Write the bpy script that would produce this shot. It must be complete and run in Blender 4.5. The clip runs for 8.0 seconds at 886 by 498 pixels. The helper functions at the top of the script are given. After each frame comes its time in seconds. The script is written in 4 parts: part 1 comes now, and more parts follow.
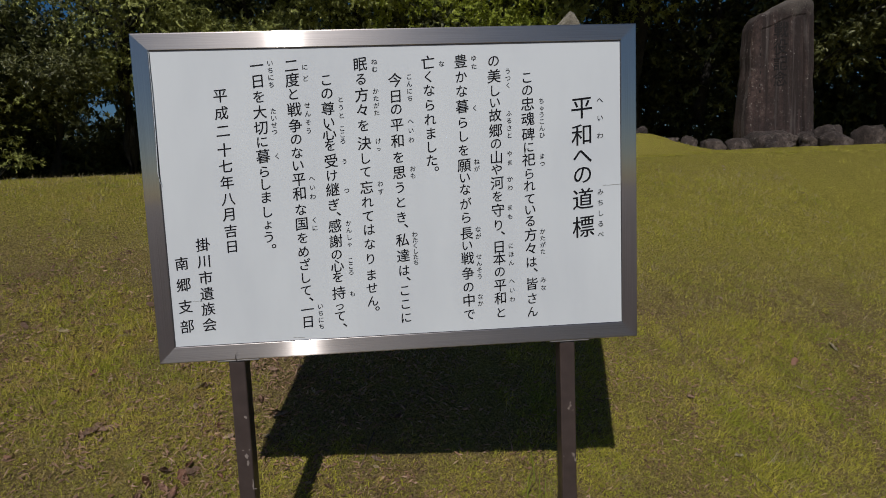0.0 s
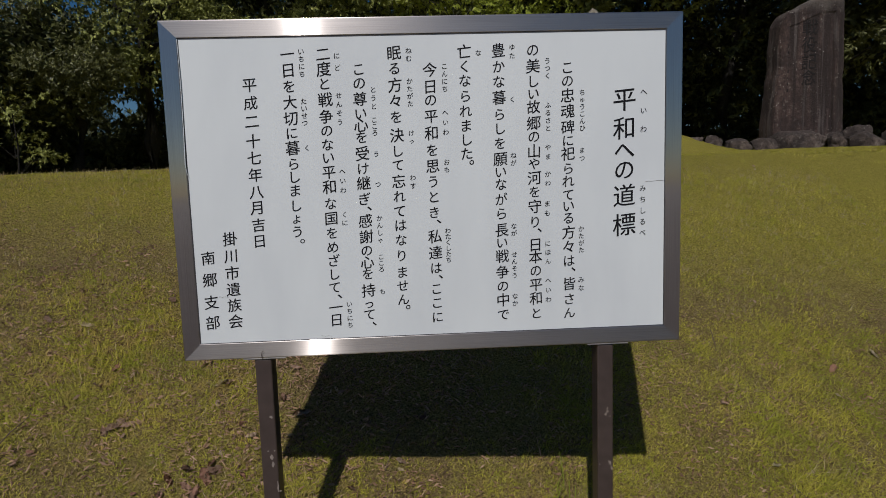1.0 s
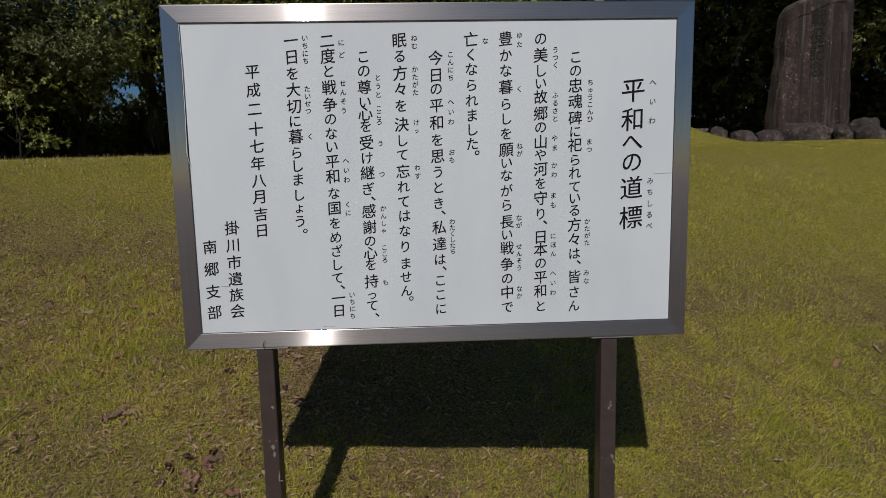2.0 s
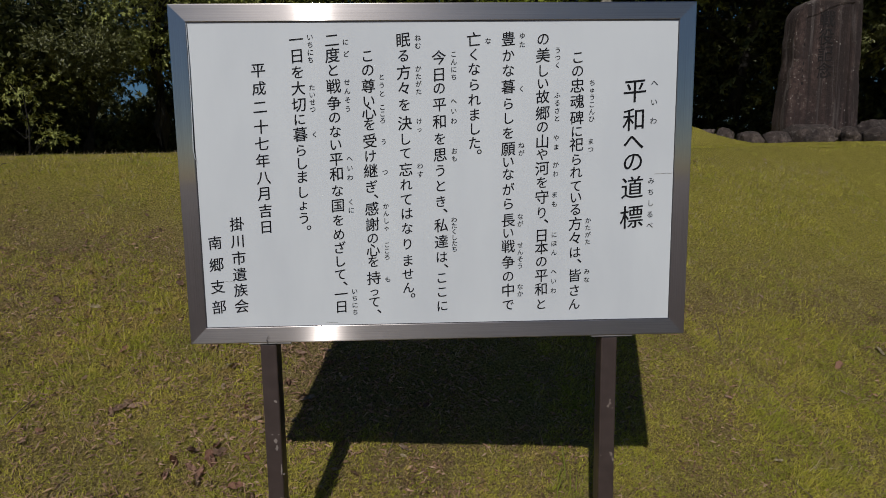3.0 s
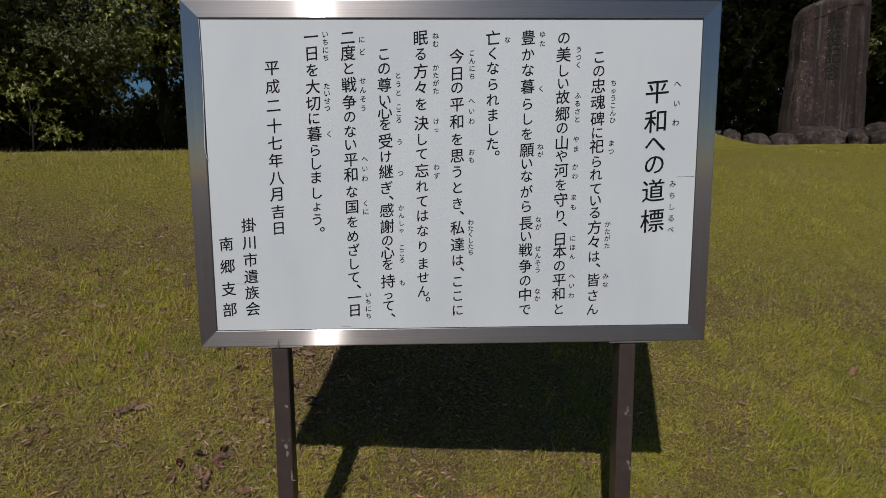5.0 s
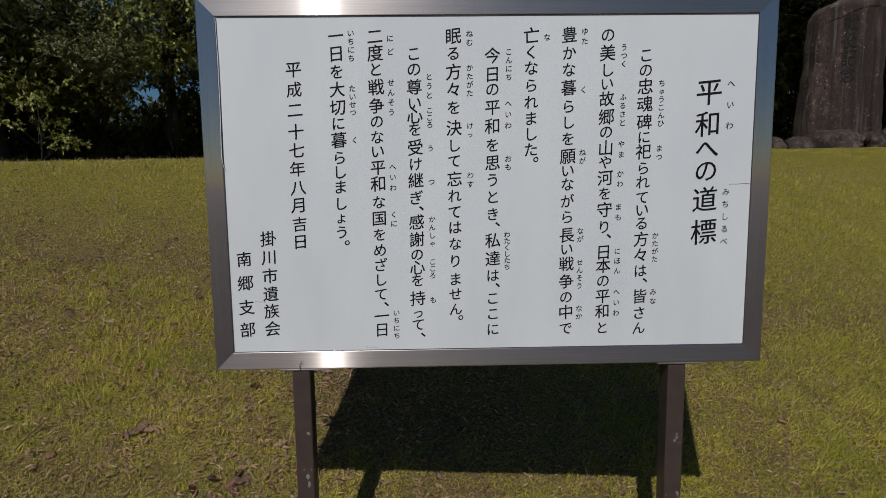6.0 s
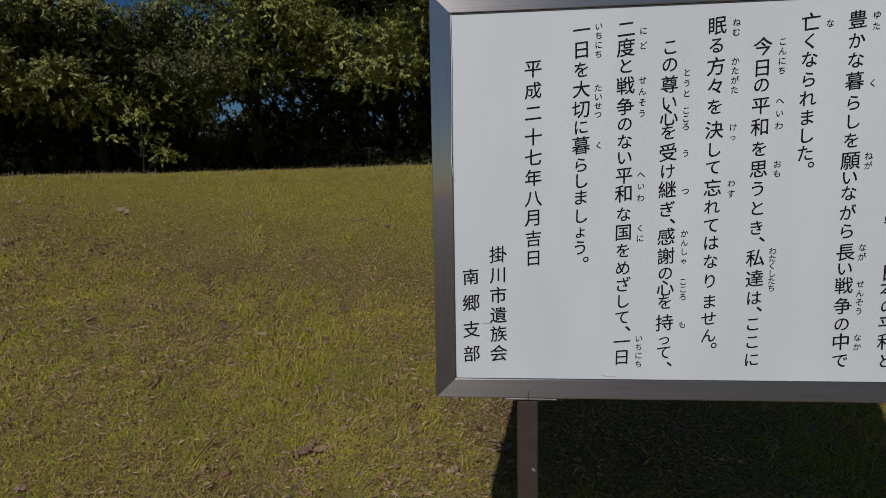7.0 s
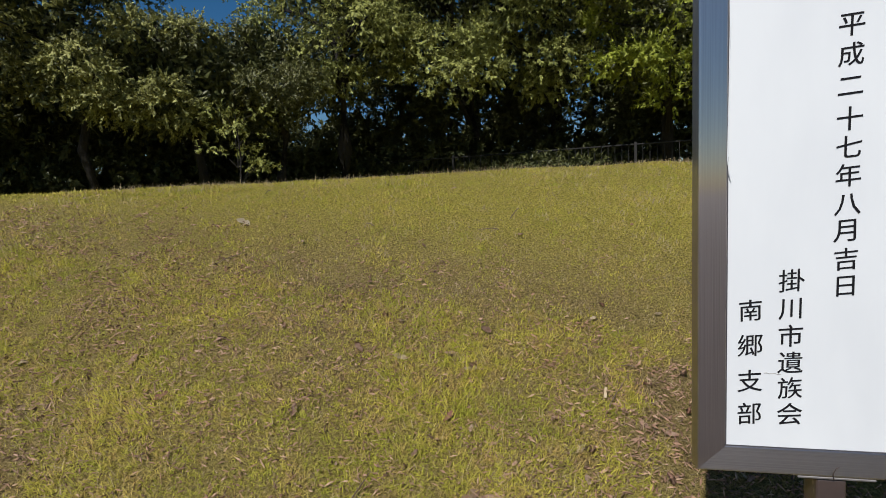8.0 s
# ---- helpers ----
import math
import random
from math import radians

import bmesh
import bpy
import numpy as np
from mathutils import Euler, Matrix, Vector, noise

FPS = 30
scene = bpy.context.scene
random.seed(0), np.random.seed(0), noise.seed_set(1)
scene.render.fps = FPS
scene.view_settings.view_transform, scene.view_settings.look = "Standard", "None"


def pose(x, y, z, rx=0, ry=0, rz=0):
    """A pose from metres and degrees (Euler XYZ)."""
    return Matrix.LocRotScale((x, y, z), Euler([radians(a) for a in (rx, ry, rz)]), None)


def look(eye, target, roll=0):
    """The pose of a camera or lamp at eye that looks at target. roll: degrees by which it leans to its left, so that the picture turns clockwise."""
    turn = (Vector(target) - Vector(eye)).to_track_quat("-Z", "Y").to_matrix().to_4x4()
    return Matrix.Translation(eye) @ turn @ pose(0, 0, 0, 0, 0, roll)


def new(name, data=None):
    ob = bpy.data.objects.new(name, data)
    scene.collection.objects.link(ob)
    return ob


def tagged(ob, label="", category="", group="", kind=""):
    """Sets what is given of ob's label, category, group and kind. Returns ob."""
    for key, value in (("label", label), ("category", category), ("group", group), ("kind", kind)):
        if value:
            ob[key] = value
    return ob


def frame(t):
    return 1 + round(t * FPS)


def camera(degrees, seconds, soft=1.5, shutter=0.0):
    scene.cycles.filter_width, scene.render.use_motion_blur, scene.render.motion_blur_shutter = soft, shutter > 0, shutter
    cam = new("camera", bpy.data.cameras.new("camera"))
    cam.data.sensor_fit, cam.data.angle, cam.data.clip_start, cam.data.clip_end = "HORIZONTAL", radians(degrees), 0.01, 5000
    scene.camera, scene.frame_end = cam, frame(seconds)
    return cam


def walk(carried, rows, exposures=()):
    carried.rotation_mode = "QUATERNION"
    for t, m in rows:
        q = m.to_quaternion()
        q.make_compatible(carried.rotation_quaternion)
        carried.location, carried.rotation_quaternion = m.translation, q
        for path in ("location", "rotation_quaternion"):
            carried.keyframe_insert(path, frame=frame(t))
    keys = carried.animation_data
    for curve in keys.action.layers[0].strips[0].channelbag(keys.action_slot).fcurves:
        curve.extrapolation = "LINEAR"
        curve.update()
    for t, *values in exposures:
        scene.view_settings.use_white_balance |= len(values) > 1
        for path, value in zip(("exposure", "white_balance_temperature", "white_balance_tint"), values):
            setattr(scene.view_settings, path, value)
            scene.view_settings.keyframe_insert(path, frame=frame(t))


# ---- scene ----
cam = camera(76.3, 8.0, 0.65)
PATH = [
    (0, (0.008, -1.368, 0.971), (0.146, 0.617, 0.763), -2.3),
    (0.5, (-0.011, -1.323, 0.969), (0.091, 0.664, 0.763), -2.0),
    (1, (-0.033, -1.313, 0.962), (0.052, 0.674, 0.753), -1.8),
    (1.5, (-0.035, -1.304, 0.96), (0.041, 0.682, 0.739), -1.4),
    (1.7, (-0.038, -1.298, 0.966), (0.042, 0.686, 0.732), -1.3),
    (2.8, (-0.033, -1.303, 0.966), (0.031, 0.679, 0.71), -0.8),
    (3, (-0.03, -1.313, 0.964), (0.029, 0.67, 0.714), -0.8),
    (3.5, (-0.027, -1.335, 0.975), (0.028, 0.649, 0.725), -0.7),
    (4, (-0.018, -1.327, 0.971), (0.032, 0.657, 0.722), -0.6),
    (4.5, (-0.025, -1.309, 0.969), (0.023, 0.675, 0.721), -0.5),
    (4.7, (-0.04, -1.296, 0.97), (0.016, 0.686, 0.714), -0.4),
    (5.8, (-0.109, -1.22, 0.967), (-0.066, 0.766, 0.733), -0.4),
    (6, (-0.12, -1.184, 0.976), (-0.086, 0.802, 0.744), -0.7),
    (6.2, (-0.139, -1.149, 0.977), (-0.133, 0.838, 0.749), -0.6),
    (6.5, (-0.255, -1.126, 0.968), (-0.279, 0.863, 0.757), -0.8),
    (6.8, (-0.396, -1.097, 0.982), (-0.5, 0.888, 0.769), -0.9),
    (7, (-0.479, -1.077, 0.983), (-0.649, 0.906, 0.786), -1.0),
    (7.2, (-0.529, -1.037, 0.979), (-0.761, 0.94, 0.785), -1.2),
    (7.5, (-0.608, -0.965, 0.987), (-0.914, 1.002, 0.799), -1.7),
    (7.8, (-0.688, -0.888, 1.011), (-1.069, 1.065, 0.809), -2.6),
    (8, (-0.776, -0.869, 0.996), (-1.199, 1.078, 0.821), -2.1),
]
walk(cam, [(t, look(eye, target, roll)) for t, eye, target, roll in PATH],
     ((0.0, 0.0), (0.5, -0.05), (1.5, -0.05), (5.8, -0.06), (6.5, -0.12), (6.9, -0.14), (7.2, 0.03), (7.4, 0.26), (7.6, 0.53), (7.8, 0.7), (8.0, 0.75)))

# ---- light ----
SUN = Vector((-0.175, -0.665, 0.726)).normalized()
world = bpy.data.worlds.new("world")
scene.world = world
world.use_nodes = True
wn, wl = world.node_tree.nodes, world.node_tree.links
sky = wn.new("ShaderNodeTexSky")
sky.sky_type, sky.sun_disc = "NISHITA", False
sky.sun_elevation, sky.sun_rotation = math.asin(SUN.z), math.atan2(SUN.x, SUN.y)
sky.air_density, sky.dust_density, sky.ozone_density = 0.9, 0.6, 1.8
clear = wn.new("ShaderNodeHueSaturation")
clear.inputs["Saturation"].default_value = 1.4
wl.new(sky.outputs["Color"], clear.inputs["Color"])
wl.new(clear.outputs["Color"], wn["Background"].inputs["Color"])
wn["Background"].inputs["Strength"].default_value = 0.037
sun_data = bpy.data.lights.new("sun", "SUN")
sun_data.energy, sun_data.angle, sun_data.color = 3.15, radians(0.53), (1.0, 0.952, 0.918)
sun = new("sun", sun_data)
sun.matrix_world = look(SUN * 30, (0, 0, 0))


# ---- materials ----
def material(name, rough=0.6, metal=0.0):
    m = bpy.data.materials.new(name)
    m.use_nodes = True
    b = m.node_tree.nodes["Principled BSDF"]
    b.inputs["Roughness"].default_value, b.inputs["Metallic"].default_value = rough, metal
    return m, m.node_tree.nodes, m.node_tree.links, b


def coords(nt, scale=(1, 1, 1), space="Object"):
    n, l = nt
    tc, mp = n.new("ShaderNodeTexCoord"), n.new("ShaderNodeMapping")
    mp.inputs["Scale"].default_value = scale
    l.new(tc.outputs[space], mp.inputs["Vector"])
    return mp.outputs["Vector"]


def noise_tex(nt, vec, scale, detail=4.0, rough=0.55):
    n, l = nt
    t = n.new("ShaderNodeTexNoise")
    t.inputs["Scale"].default_value, t.inputs["Detail"].default_value, t.inputs["Roughness"].default_value = scale, detail, rough
    l.new(vec, t.inputs["Vector"])
    return t.outputs["Fac"]


def ramp(nt, fac, stops):
    n, l = nt
    r = n.new("ShaderNodeValToRGB")
    els = r.color_ramp.elements
    els[0].position, els[0].color = stops[0][0], (*stops[0][1], 1)
    els[1].position, els[1].color = stops[-1][0], (*stops[-1][1], 1)
    for p, c in stops[1:-1]:
        e = els.new(p)
        e.color = (*c, 1)
    l.new(fac, r.inputs["Fac"])
    return r.outputs["Color"]


def mix(nt, fac, a, b, how="MIX"):
    n, l = nt
    m = n.new("ShaderNodeMix")
    m.data_type, m.blend_type = "RGBA", how
    for sock, val in ((m.inputs[0], fac), (m.inputs[6], a), (m.inputs[7], b)):
        if isinstance(val, (int, float)):
            sock.default_value = val
        elif isinstance(val, tuple):
            sock.default_value = (*val, 1)
        else:
            l.new(val, sock)
    return m.outputs[2]


def bump(nt, b, height, strength, dist):
    n, l = nt
    k = n.new("ShaderNodeBump")
    k.inputs["Strength"].default_value, k.inputs["Distance"].default_value = strength, dist
    l.new(height, k.inputs["Height"])
    l.new(k.outputs["Normal"], b.inputs["Normal"])


def soil_material():
    """Thatch and soil under the lawn, and an unseen gravel path below the bank."""
    m, n, l, b = material("thatch_and_soil", 0.95)
    nt = (n, l)
    v = coords(nt)
    big, mid, fine = noise_tex(nt, v, 1.3, 3), noise_tex(nt, v, 14, 5), noise_tex(nt, v, 120, 4, 0.75)
    c = ramp(nt, fine, [(0.38, (0.07, 0.05, 0.035)), (0.5, (0.205, 0.132, 0.088)), (0.60, (0.42, 0.30, 0.205))])
    c2 = ramp(nt, mid, [(0.35, (0.10, 0.060, 0.045)), (0.5, (0.20, 0.128, 0.085)), (0.65, (0.23, 0.19, 0.075))])
    c = mix(nt, 0.5, c, c2)
    split, edge, rng, turf = n.new("ShaderNodeSeparateXYZ"), n.new("ShaderNodeMath"), n.new("ShaderNodeMapRange"), n.new("ShaderNodeMapRange")
    l.new(v, split.inputs[0])
    # closer turf higher up the bank
    turf.inputs["From Min"].default_value, turf.inputs["From Max"].default_value, turf.inputs["To Max"].default_value = 0.9, 1.7, 0.92
    l.new(split.outputs["Y"], turf.inputs["Value"])
    thatch = mix(nt, 1.0, ramp(nt, big, [(0.35, (0.2, 0.2, 0.2)), (0.65, (0.55, 0.55, 0.55))]), turf.outputs["Result"], "LIGHTEN")
    c = mix(nt, thatch, c, ramp(nt, fine, [(0.36, (0.15, 0.130, 0.026)), (0.5, (0.34, 0.300, 0.054)), (0.62, (0.52, 0.45, 0.10))]))
    # unseen gravel path, its grey chosen for what the steel frame mirrors
    gravel = ramp(nt, fine, [(0.38, (0.12, 0.105, 0.105)), (0.5, (0.25, 0.225, 0.22)), (0.62, (0.36, 0.33, 0.325))])
    edge.operation = "MULTIPLY_ADD"
    l.new(mid, edge.inputs[0])
    edge.inputs[1].default_value = 0.5
    l.new(split.outputs["Y"], edge.inputs[2])
    rng.inputs["From Min"].default_value, rng.inputs["From Max"].default_value = -1.35, -1.55
    l.new(edge.outputs[0], rng.inputs["Value"])
    c = mix(nt, rng.outputs["Result"], c, gravel)
    l.new(c, b.inputs["Base Color"])
    b.inputs["Specular IOR Level"].default_value = 0.1
    bump(nt, b, fine, 1.0, 0.03)
    return m


def leaf_material(name, dark, light, glow, rough=0.45, through_light=0.25, spec=0.4, island=True, worn=None):
    """Green or dry leaf: colour differs from leaf to leaf, and a part of the light passes through."""
    m, n, l, b = material(name, rough)
    nt = (n, l)
    v = coords(nt)
    if island:
        g = n.new("ShaderNodeNewGeometry")
        rnd = g.outputs["Random Per Island"]
    else:
        g = n.new("ShaderNodeObjectInfo")
        rnd = g.outputs["Random"]
    c = ramp(nt, rnd, [(0.0, dark), (0.75, light), (1.0, glow)])
    patch = noise_tex(nt, v, 0.9 if island else 40.0, 3)
    c = mix(nt, ramp(nt, patch, [(0.35, (0, 0, 0)), (0.7, (1, 1, 1))]), c, mix(nt, 0.3 if worn else 0.45, c, glow))
    if worn:
        spots = noise_tex(nt, v, 17.0, 5, 0.7)
        lush = noise_tex(nt, v, 5.0, 5, 0.7)
        c = mix(nt, ramp(nt, lush, [(0.44, (0, 0, 0)), (0.66, (0.8, 0.8, 0.8))]), c, (0.22, 0.26, 0.018))
        # less wear on the far side of the posts, where nobody treads
        split, side, less = n.new("ShaderNodeSeparateXYZ"), n.new("ShaderNodeMapRange"), n.new("ShaderNodeMath")
        l.new(v, split.inputs[0])
        for name, val in (("From Min", -0.4), ("From Max", 1.0), ("To Min", 0.0), ("To Max", 0.06)):
            side.inputs[name].default_value = val
        l.new(split.outputs["X"], side.inputs["Value"])
        less.operation = "SUBTRACT"
        l.new(spots, less.inputs[0])
        l.new(side.outputs["Result"], less.inputs[1])
        spots = less.outputs[0]
        c = mix(nt, ramp(nt, spots, [(0.48, (0, 0, 0)), (0.64, (0.66, 0.66, 0.66))]), c, worn)
    l.new(c, b.inputs["Base Color"])
    b.inputs["Specular IOR Level"].default_value = spec
    if through_light > 0:
        tr, mx = n.new("ShaderNodeBsdfTranslucent"), n.new("ShaderNodeMixShader")
        l.new(c, tr.inputs["Color"])
        mx.inputs[0].default_value = through_light
        l.new(b.outputs[0], mx.inputs[1])
        l.new(tr.outputs[0], mx.inputs[2])
        l.new(mx.outputs[0], n["Material Output"].inputs["Surface"])
    return m


def stone_material(name, dark, mid_c, light, lichen, scale=1.0, streaks=False, relief=0.07):
    m, n, l, b = material(name, 0.9)
    nt = (n, l)
    v = coords(nt)
    big, fine = noise_tex(nt, v, 3.0 * scale, 5), noise_tex(nt, v, 45 * scale, 6, 0.7)
    c = ramp(nt, big, [(0.3, dark), (0.55, mid_c), (0.75, light)])
    c = mix(nt, ramp(nt, fine, [(0.3, (0, 0, 0)), (0.7, (1, 1, 1))]), mix(nt, 0.5, c, dark), c)
    mottle = noise_tex(nt, v, 15 * scale, 6, 0.7)
    c = mix(nt, ramp(nt, mottle, [(0.38, (0.8, 0.8, 0.8)), (0.5, (0, 0, 0))]), c, dark)
    c = mix(nt, ramp(nt, mottle, [(0.58, (0, 0, 0)), (0.68, (0.6, 0.6, 0.6))]), c, lichen)
    if streaks:
        sv = coords(nt, (7, 7, 0.35))
        s = noise_tex(nt, sv, 1.3, 4)
        c = mix(nt, ramp(nt, s, [(0.44, (0, 0, 0)), (0.56, (0.9, 0.9, 0.9))]), c, dark)
        pale = noise_tex(nt, coords(nt, (11, 11, 0.55)), 1.0, 4)
        c = mix(nt, ramp(nt, pale, [(0.56, (0, 0, 0)), (0.70, (0.75, 0.75, 0.75))]), c, mix(nt, fine, (0.06, 0.047, 0.043), (0.19, 0.16, 0.15)))
        dots = n.new("ShaderNodeTexVoronoi")
        dots.inputs["Scale"].default_value = 26
        l.new(v, dots.inputs["Vector"])
        here = ramp(nt, noise_tex(nt, v, 4.5, 3), [(0.57, (0, 0, 0)), (0.63, (1, 1, 1))])
        c = mix(nt, mix(nt, 1.0, ramp(nt, dots.outputs["Distance"], [(0.13, (1, 1, 1)), (0.2, (0, 0, 0))]), here, "MULTIPLY"), c, (0.42, 0.39, 0.36))
        # lichen on the weather-beaten head of the stone
        split, rise = n.new("ShaderNodeSeparateXYZ"), n.new("ShaderNodeMath")
        l.new(v, split.inputs[0])
        rise.operation = "MULTIPLY_ADD"
        l.new(big, rise.inputs[0])
        rise.inputs[1].default_value = 0.5
        l.new(split.outputs["Z"], rise.inputs[2])
        head = n.new("ShaderNodeMapRange")
        head.inputs["From Min"].default_value, head.inputs["From Max"].default_value = 2.02, 2.3
        l.new(rise.outputs[0], head.inputs["Value"])
        c = mix(nt, head.outputs["Result"], c, mix(nt, fine, (0.035, 0.028, 0.025), (0.22, 0.195, 0.17)))
    vo = n.new("ShaderNodeTexVoronoi")
    vo.inputs["Scale"].default_value = 11 * scale
    l.new(v, vo.inputs["Vector"])
    spots = ramp(nt, vo.outputs["Distance"], [(0.05, (1, 1, 1)), (0.10, (0, 0, 0))])
    where = ramp(nt, noise_tex(nt, v, 2.2 * scale, 2), [(0.52, (0, 0, 0)), (0.6, (1, 1, 1))])
    c = mix(nt, mix(nt, 1.0, spots, where, "MULTIPLY"), c, lichen)
    l.new(c, b.inputs["Base Color"])
    bump(nt, b, mix(nt, 0.5, fine, mottle), 1.0, relief)
    return m


def plain_material(name, colour, rough, metal=0.0, grain=0.0, scale=60.0, wear=None):
    m, n, l, b = material(name, rough, metal)
    nt = (n, l)
    v = coords(nt)
    f = noise_tex(nt, v, scale, 5)
    lo = tuple(c * (1 - grain) for c in colour)
    c = ramp(nt, f, [(0.3, lo), (0.7, colour)])
    if wear:
        w = noise_tex(nt, v, scale * 0.45, 3, 0.7)
        c = mix(nt, ramp(nt, w, [(0.65, (0, 0, 0)), (0.70, (1, 1, 1))]), c, wear)
    l.new(c, b.inputs["Base Color"])
    bump(nt, b, f, 0.15, 0.002)
    return m


def steel_material():
    """Brushed stainless steel; the brush runs along the U of each bar, so that lights smear across it."""
    m, n, l, b = material("brushed_steel", 0.3, 1.0)
    nt = (n, l)
    tc, mp = n.new("ShaderNodeTexCoord"), n.new("ShaderNodeMapping")
    mp.inputs["Scale"].default_value = (3, 1400, 1)
    l.new(tc.outputs["UV"], mp.inputs["Vector"])
    hair = noise_tex(nt, mp.outputs["Vector"], 1.0, 3)
    tint = ramp(nt, hair, [(0.3, (0.45, 0.418, 0.402)), (0.7, (0.64, 0.595, 0.572))])
    tg = n.new("ShaderNodeTangent")
    tg.direction_type = "UV_MAP"
    smear = noise_tex(nt, coords(nt), 9, 4)
    mx = n.new("ShaderNodeMixShader")
    mx.inputs[0].default_value = 0.36
    for k, (aniso, lo, hi) in enumerate(((0.84, 0.165, 0.215), (0.45, 0.36, 0.44))):
        g = n.new("ShaderNodeBsdfAnisotropic")
        g.distribution = "GGX"
        l.new(tint, g.inputs["Color"])
        g.inputs["Anisotropy"].default_value = aniso
        l.new(tg.outputs["Tangent"], g.inputs["Tangent"])
        mr = n.new("ShaderNodeMapRange")
        mr.inputs["To Min"].default_value, mr.inputs["To Max"].default_value = lo, hi
        l.new(smear, mr.inputs["Value"])
        l.new(mr.outputs["Result"], g.inputs["Roughness"])
        l.new(g.outputs[0], mx.inputs[1 + k])
    l.new(mx.outputs[0], n["Material Output"].inputs["Surface"])
    n.remove(b)
    return m


def board_material():
    m, n, l, b = material("white_sign_film", 0.42)
    nt = (n, l)
    v = coords(nt)
    smudge = noise_tex(nt, coords(nt, (1, 1, 0.35)), 6, 5)
    c = ramp(nt, smudge, [(0.3, (0.573, 0.604, 0.625)), (0.6, (0.628, 0.661, 0.676))])
    l.new(c, b.inputs["Base Color"])
    b.inputs["Specular IOR Level"].default_value = 0.3
    return m


SOIL = soil_material()
BLADE = leaf_material("grass_blades", (0.205, 0.195, 0.022), (0.465, 0.437, 0.046), (0.58, 0.49, 0.11), 0.6, 0.25, 0.25, worn=(0.43, 0.265, 0.12))
STRAW = leaf_material("dry_grass", (0.13, 0.09, 0.055), (0.34, 0.26, 0.14), (0.50, 0.42, 0.26), 0.8, 0.1, 0.1)
FOLIAGE_A = leaf_material("evergreen_leaves", (0.090, 0.102, 0.033), (0.24, 0.262, 0.070), (0.40, 0.42, 0.125), 0.5, 0.15, 0.22)
# dark copy of the evergreen leaves, the wood's shade put into the colour
FOLIAGE_D = leaf_material("shade_dark_leaves", (0.021, 0.026, 0.010), (0.060, 0.070, 0.021), (0.13, 0.138, 0.047), 0.5, 0.1, 0.3)
FOLIAGE_B = leaf_material("yellow_green_leaves", (0.12, 0.15, 0.020), (0.26, 0.31, 0.038), (0.42, 0.46, 0.075), 0.45, 0.3, 0.25)
FOLIAGE_C = leaf_material("grey_green_leaves", (0.085, 0.088, 0.030), (0.23, 0.24, 0.070), (0.43, 0.435, 0.16), 0.5, 0.15, 0.25)
FOLIAGE_E = leaf_material("dark_evergreen_leaves", (0.028, 0.032, 0.012), (0.092, 0.100, 0.030), (0.20, 0.205, 0.072), 0.45, 0.12, 0.4)
DRY = leaf_material("fallen_leaf", (0.27, 0.155, 0.105), (0.38, 0.25, 0.175), (0.50, 0.39, 0.30), 0.7, 0.1, 0.2, island=False)
PALE_LEAF = leaf_material("pale_fallen_leaf", (0.40, 0.30, 0.18), (0.52, 0.42, 0.27), (0.62, 0.54, 0.40), 0.7, 0.1, 0.2, island=False)
RED_LEAF = leaf_material("reddish_fallen_leaf", (0.22, 0.105, 0.07), (0.31, 0.165, 0.11), (0.38, 0.23, 0.165), 0.7, 0.1, 0.2, island=False)
CRUMBS = leaf_material("dead_leaf_crumbs", (0.065, 0.036, 0.025), (0.285, 0.16, 0.10), (0.46, 0.32, 0.22), 0.85, 0.0, 0.1)
BARK = stone_material("bark", (0.010, 0.008, 0.006), (0.022, 0.018, 0.014), (0.045, 0.037, 0.029), (0.06, 0.06, 0.048), 2.0)
STELE = stone_material("weathered_slate", (0.018, 0.0105, 0.009), (0.074, 0.044, 0.037), (0.112, 0.073, 0.063), (0.26, 0.235, 0.21), 1.4, True, 0.03)
PALE_STONE = stone_material("pale_lichened_stone", (0.16, 0.14, 0.11), (0.30, 0.27, 0.21), (0.42, 0.39, 0.31), (0.5, 0.48, 0.4))
ROCK = stone_material("boulder", (0.022, 0.016, 0.014), (0.105, 0.077, 0.066), (0.29, 0.225, 0.19), (0.28, 0.26, 0.23), 1.3)
GROOVE_SHADE = plain_material("groove_shade", (0.012, 0.009, 0.009), 0.95, 0.0, 0.3)
STEEL = steel_material()
BOARD = board_material()
INK = plain_material("black_lettering", (0.012, 0.012, 0.014), 0.45, 0.0, 0.1)
INK.node_tree.nodes["Principled BSDF"].inputs["Specular IOR Level"].default_value = 0.08
POST = plain_material("brown_painted_steel", (0.076, 0.056, 0.050), 0.36, 0.2, 0.25, 30, (0.34, 0.28, 0.24))
FLAKE = plain_material("pale_undercoat", (0.24, 0.20, 0.175), 0.8, 0.0, 0.35)
PLATE = plain_material("galvanised_plate", (0.27, 0.26, 0.255), 0.5, 0.7, 0.2)
GAP_SHADE = plain_material("gap_shade", (0.045, 0.043, 0.05), 0.6, 0.0, 0.2)
SCRATCH = plain_material("film_crease", (0.42, 0.42, 0.40), 0.6, 0.0, 0.2)
FENCE = plain_material("grey_fence_paint", (0.010, 0.010, 0.010), 0.6, 0.3, 0.2)
TWIG = plain_material("dry_twig", (0.16, 0.11, 0.075), 0.85, 0.0, 0.4)


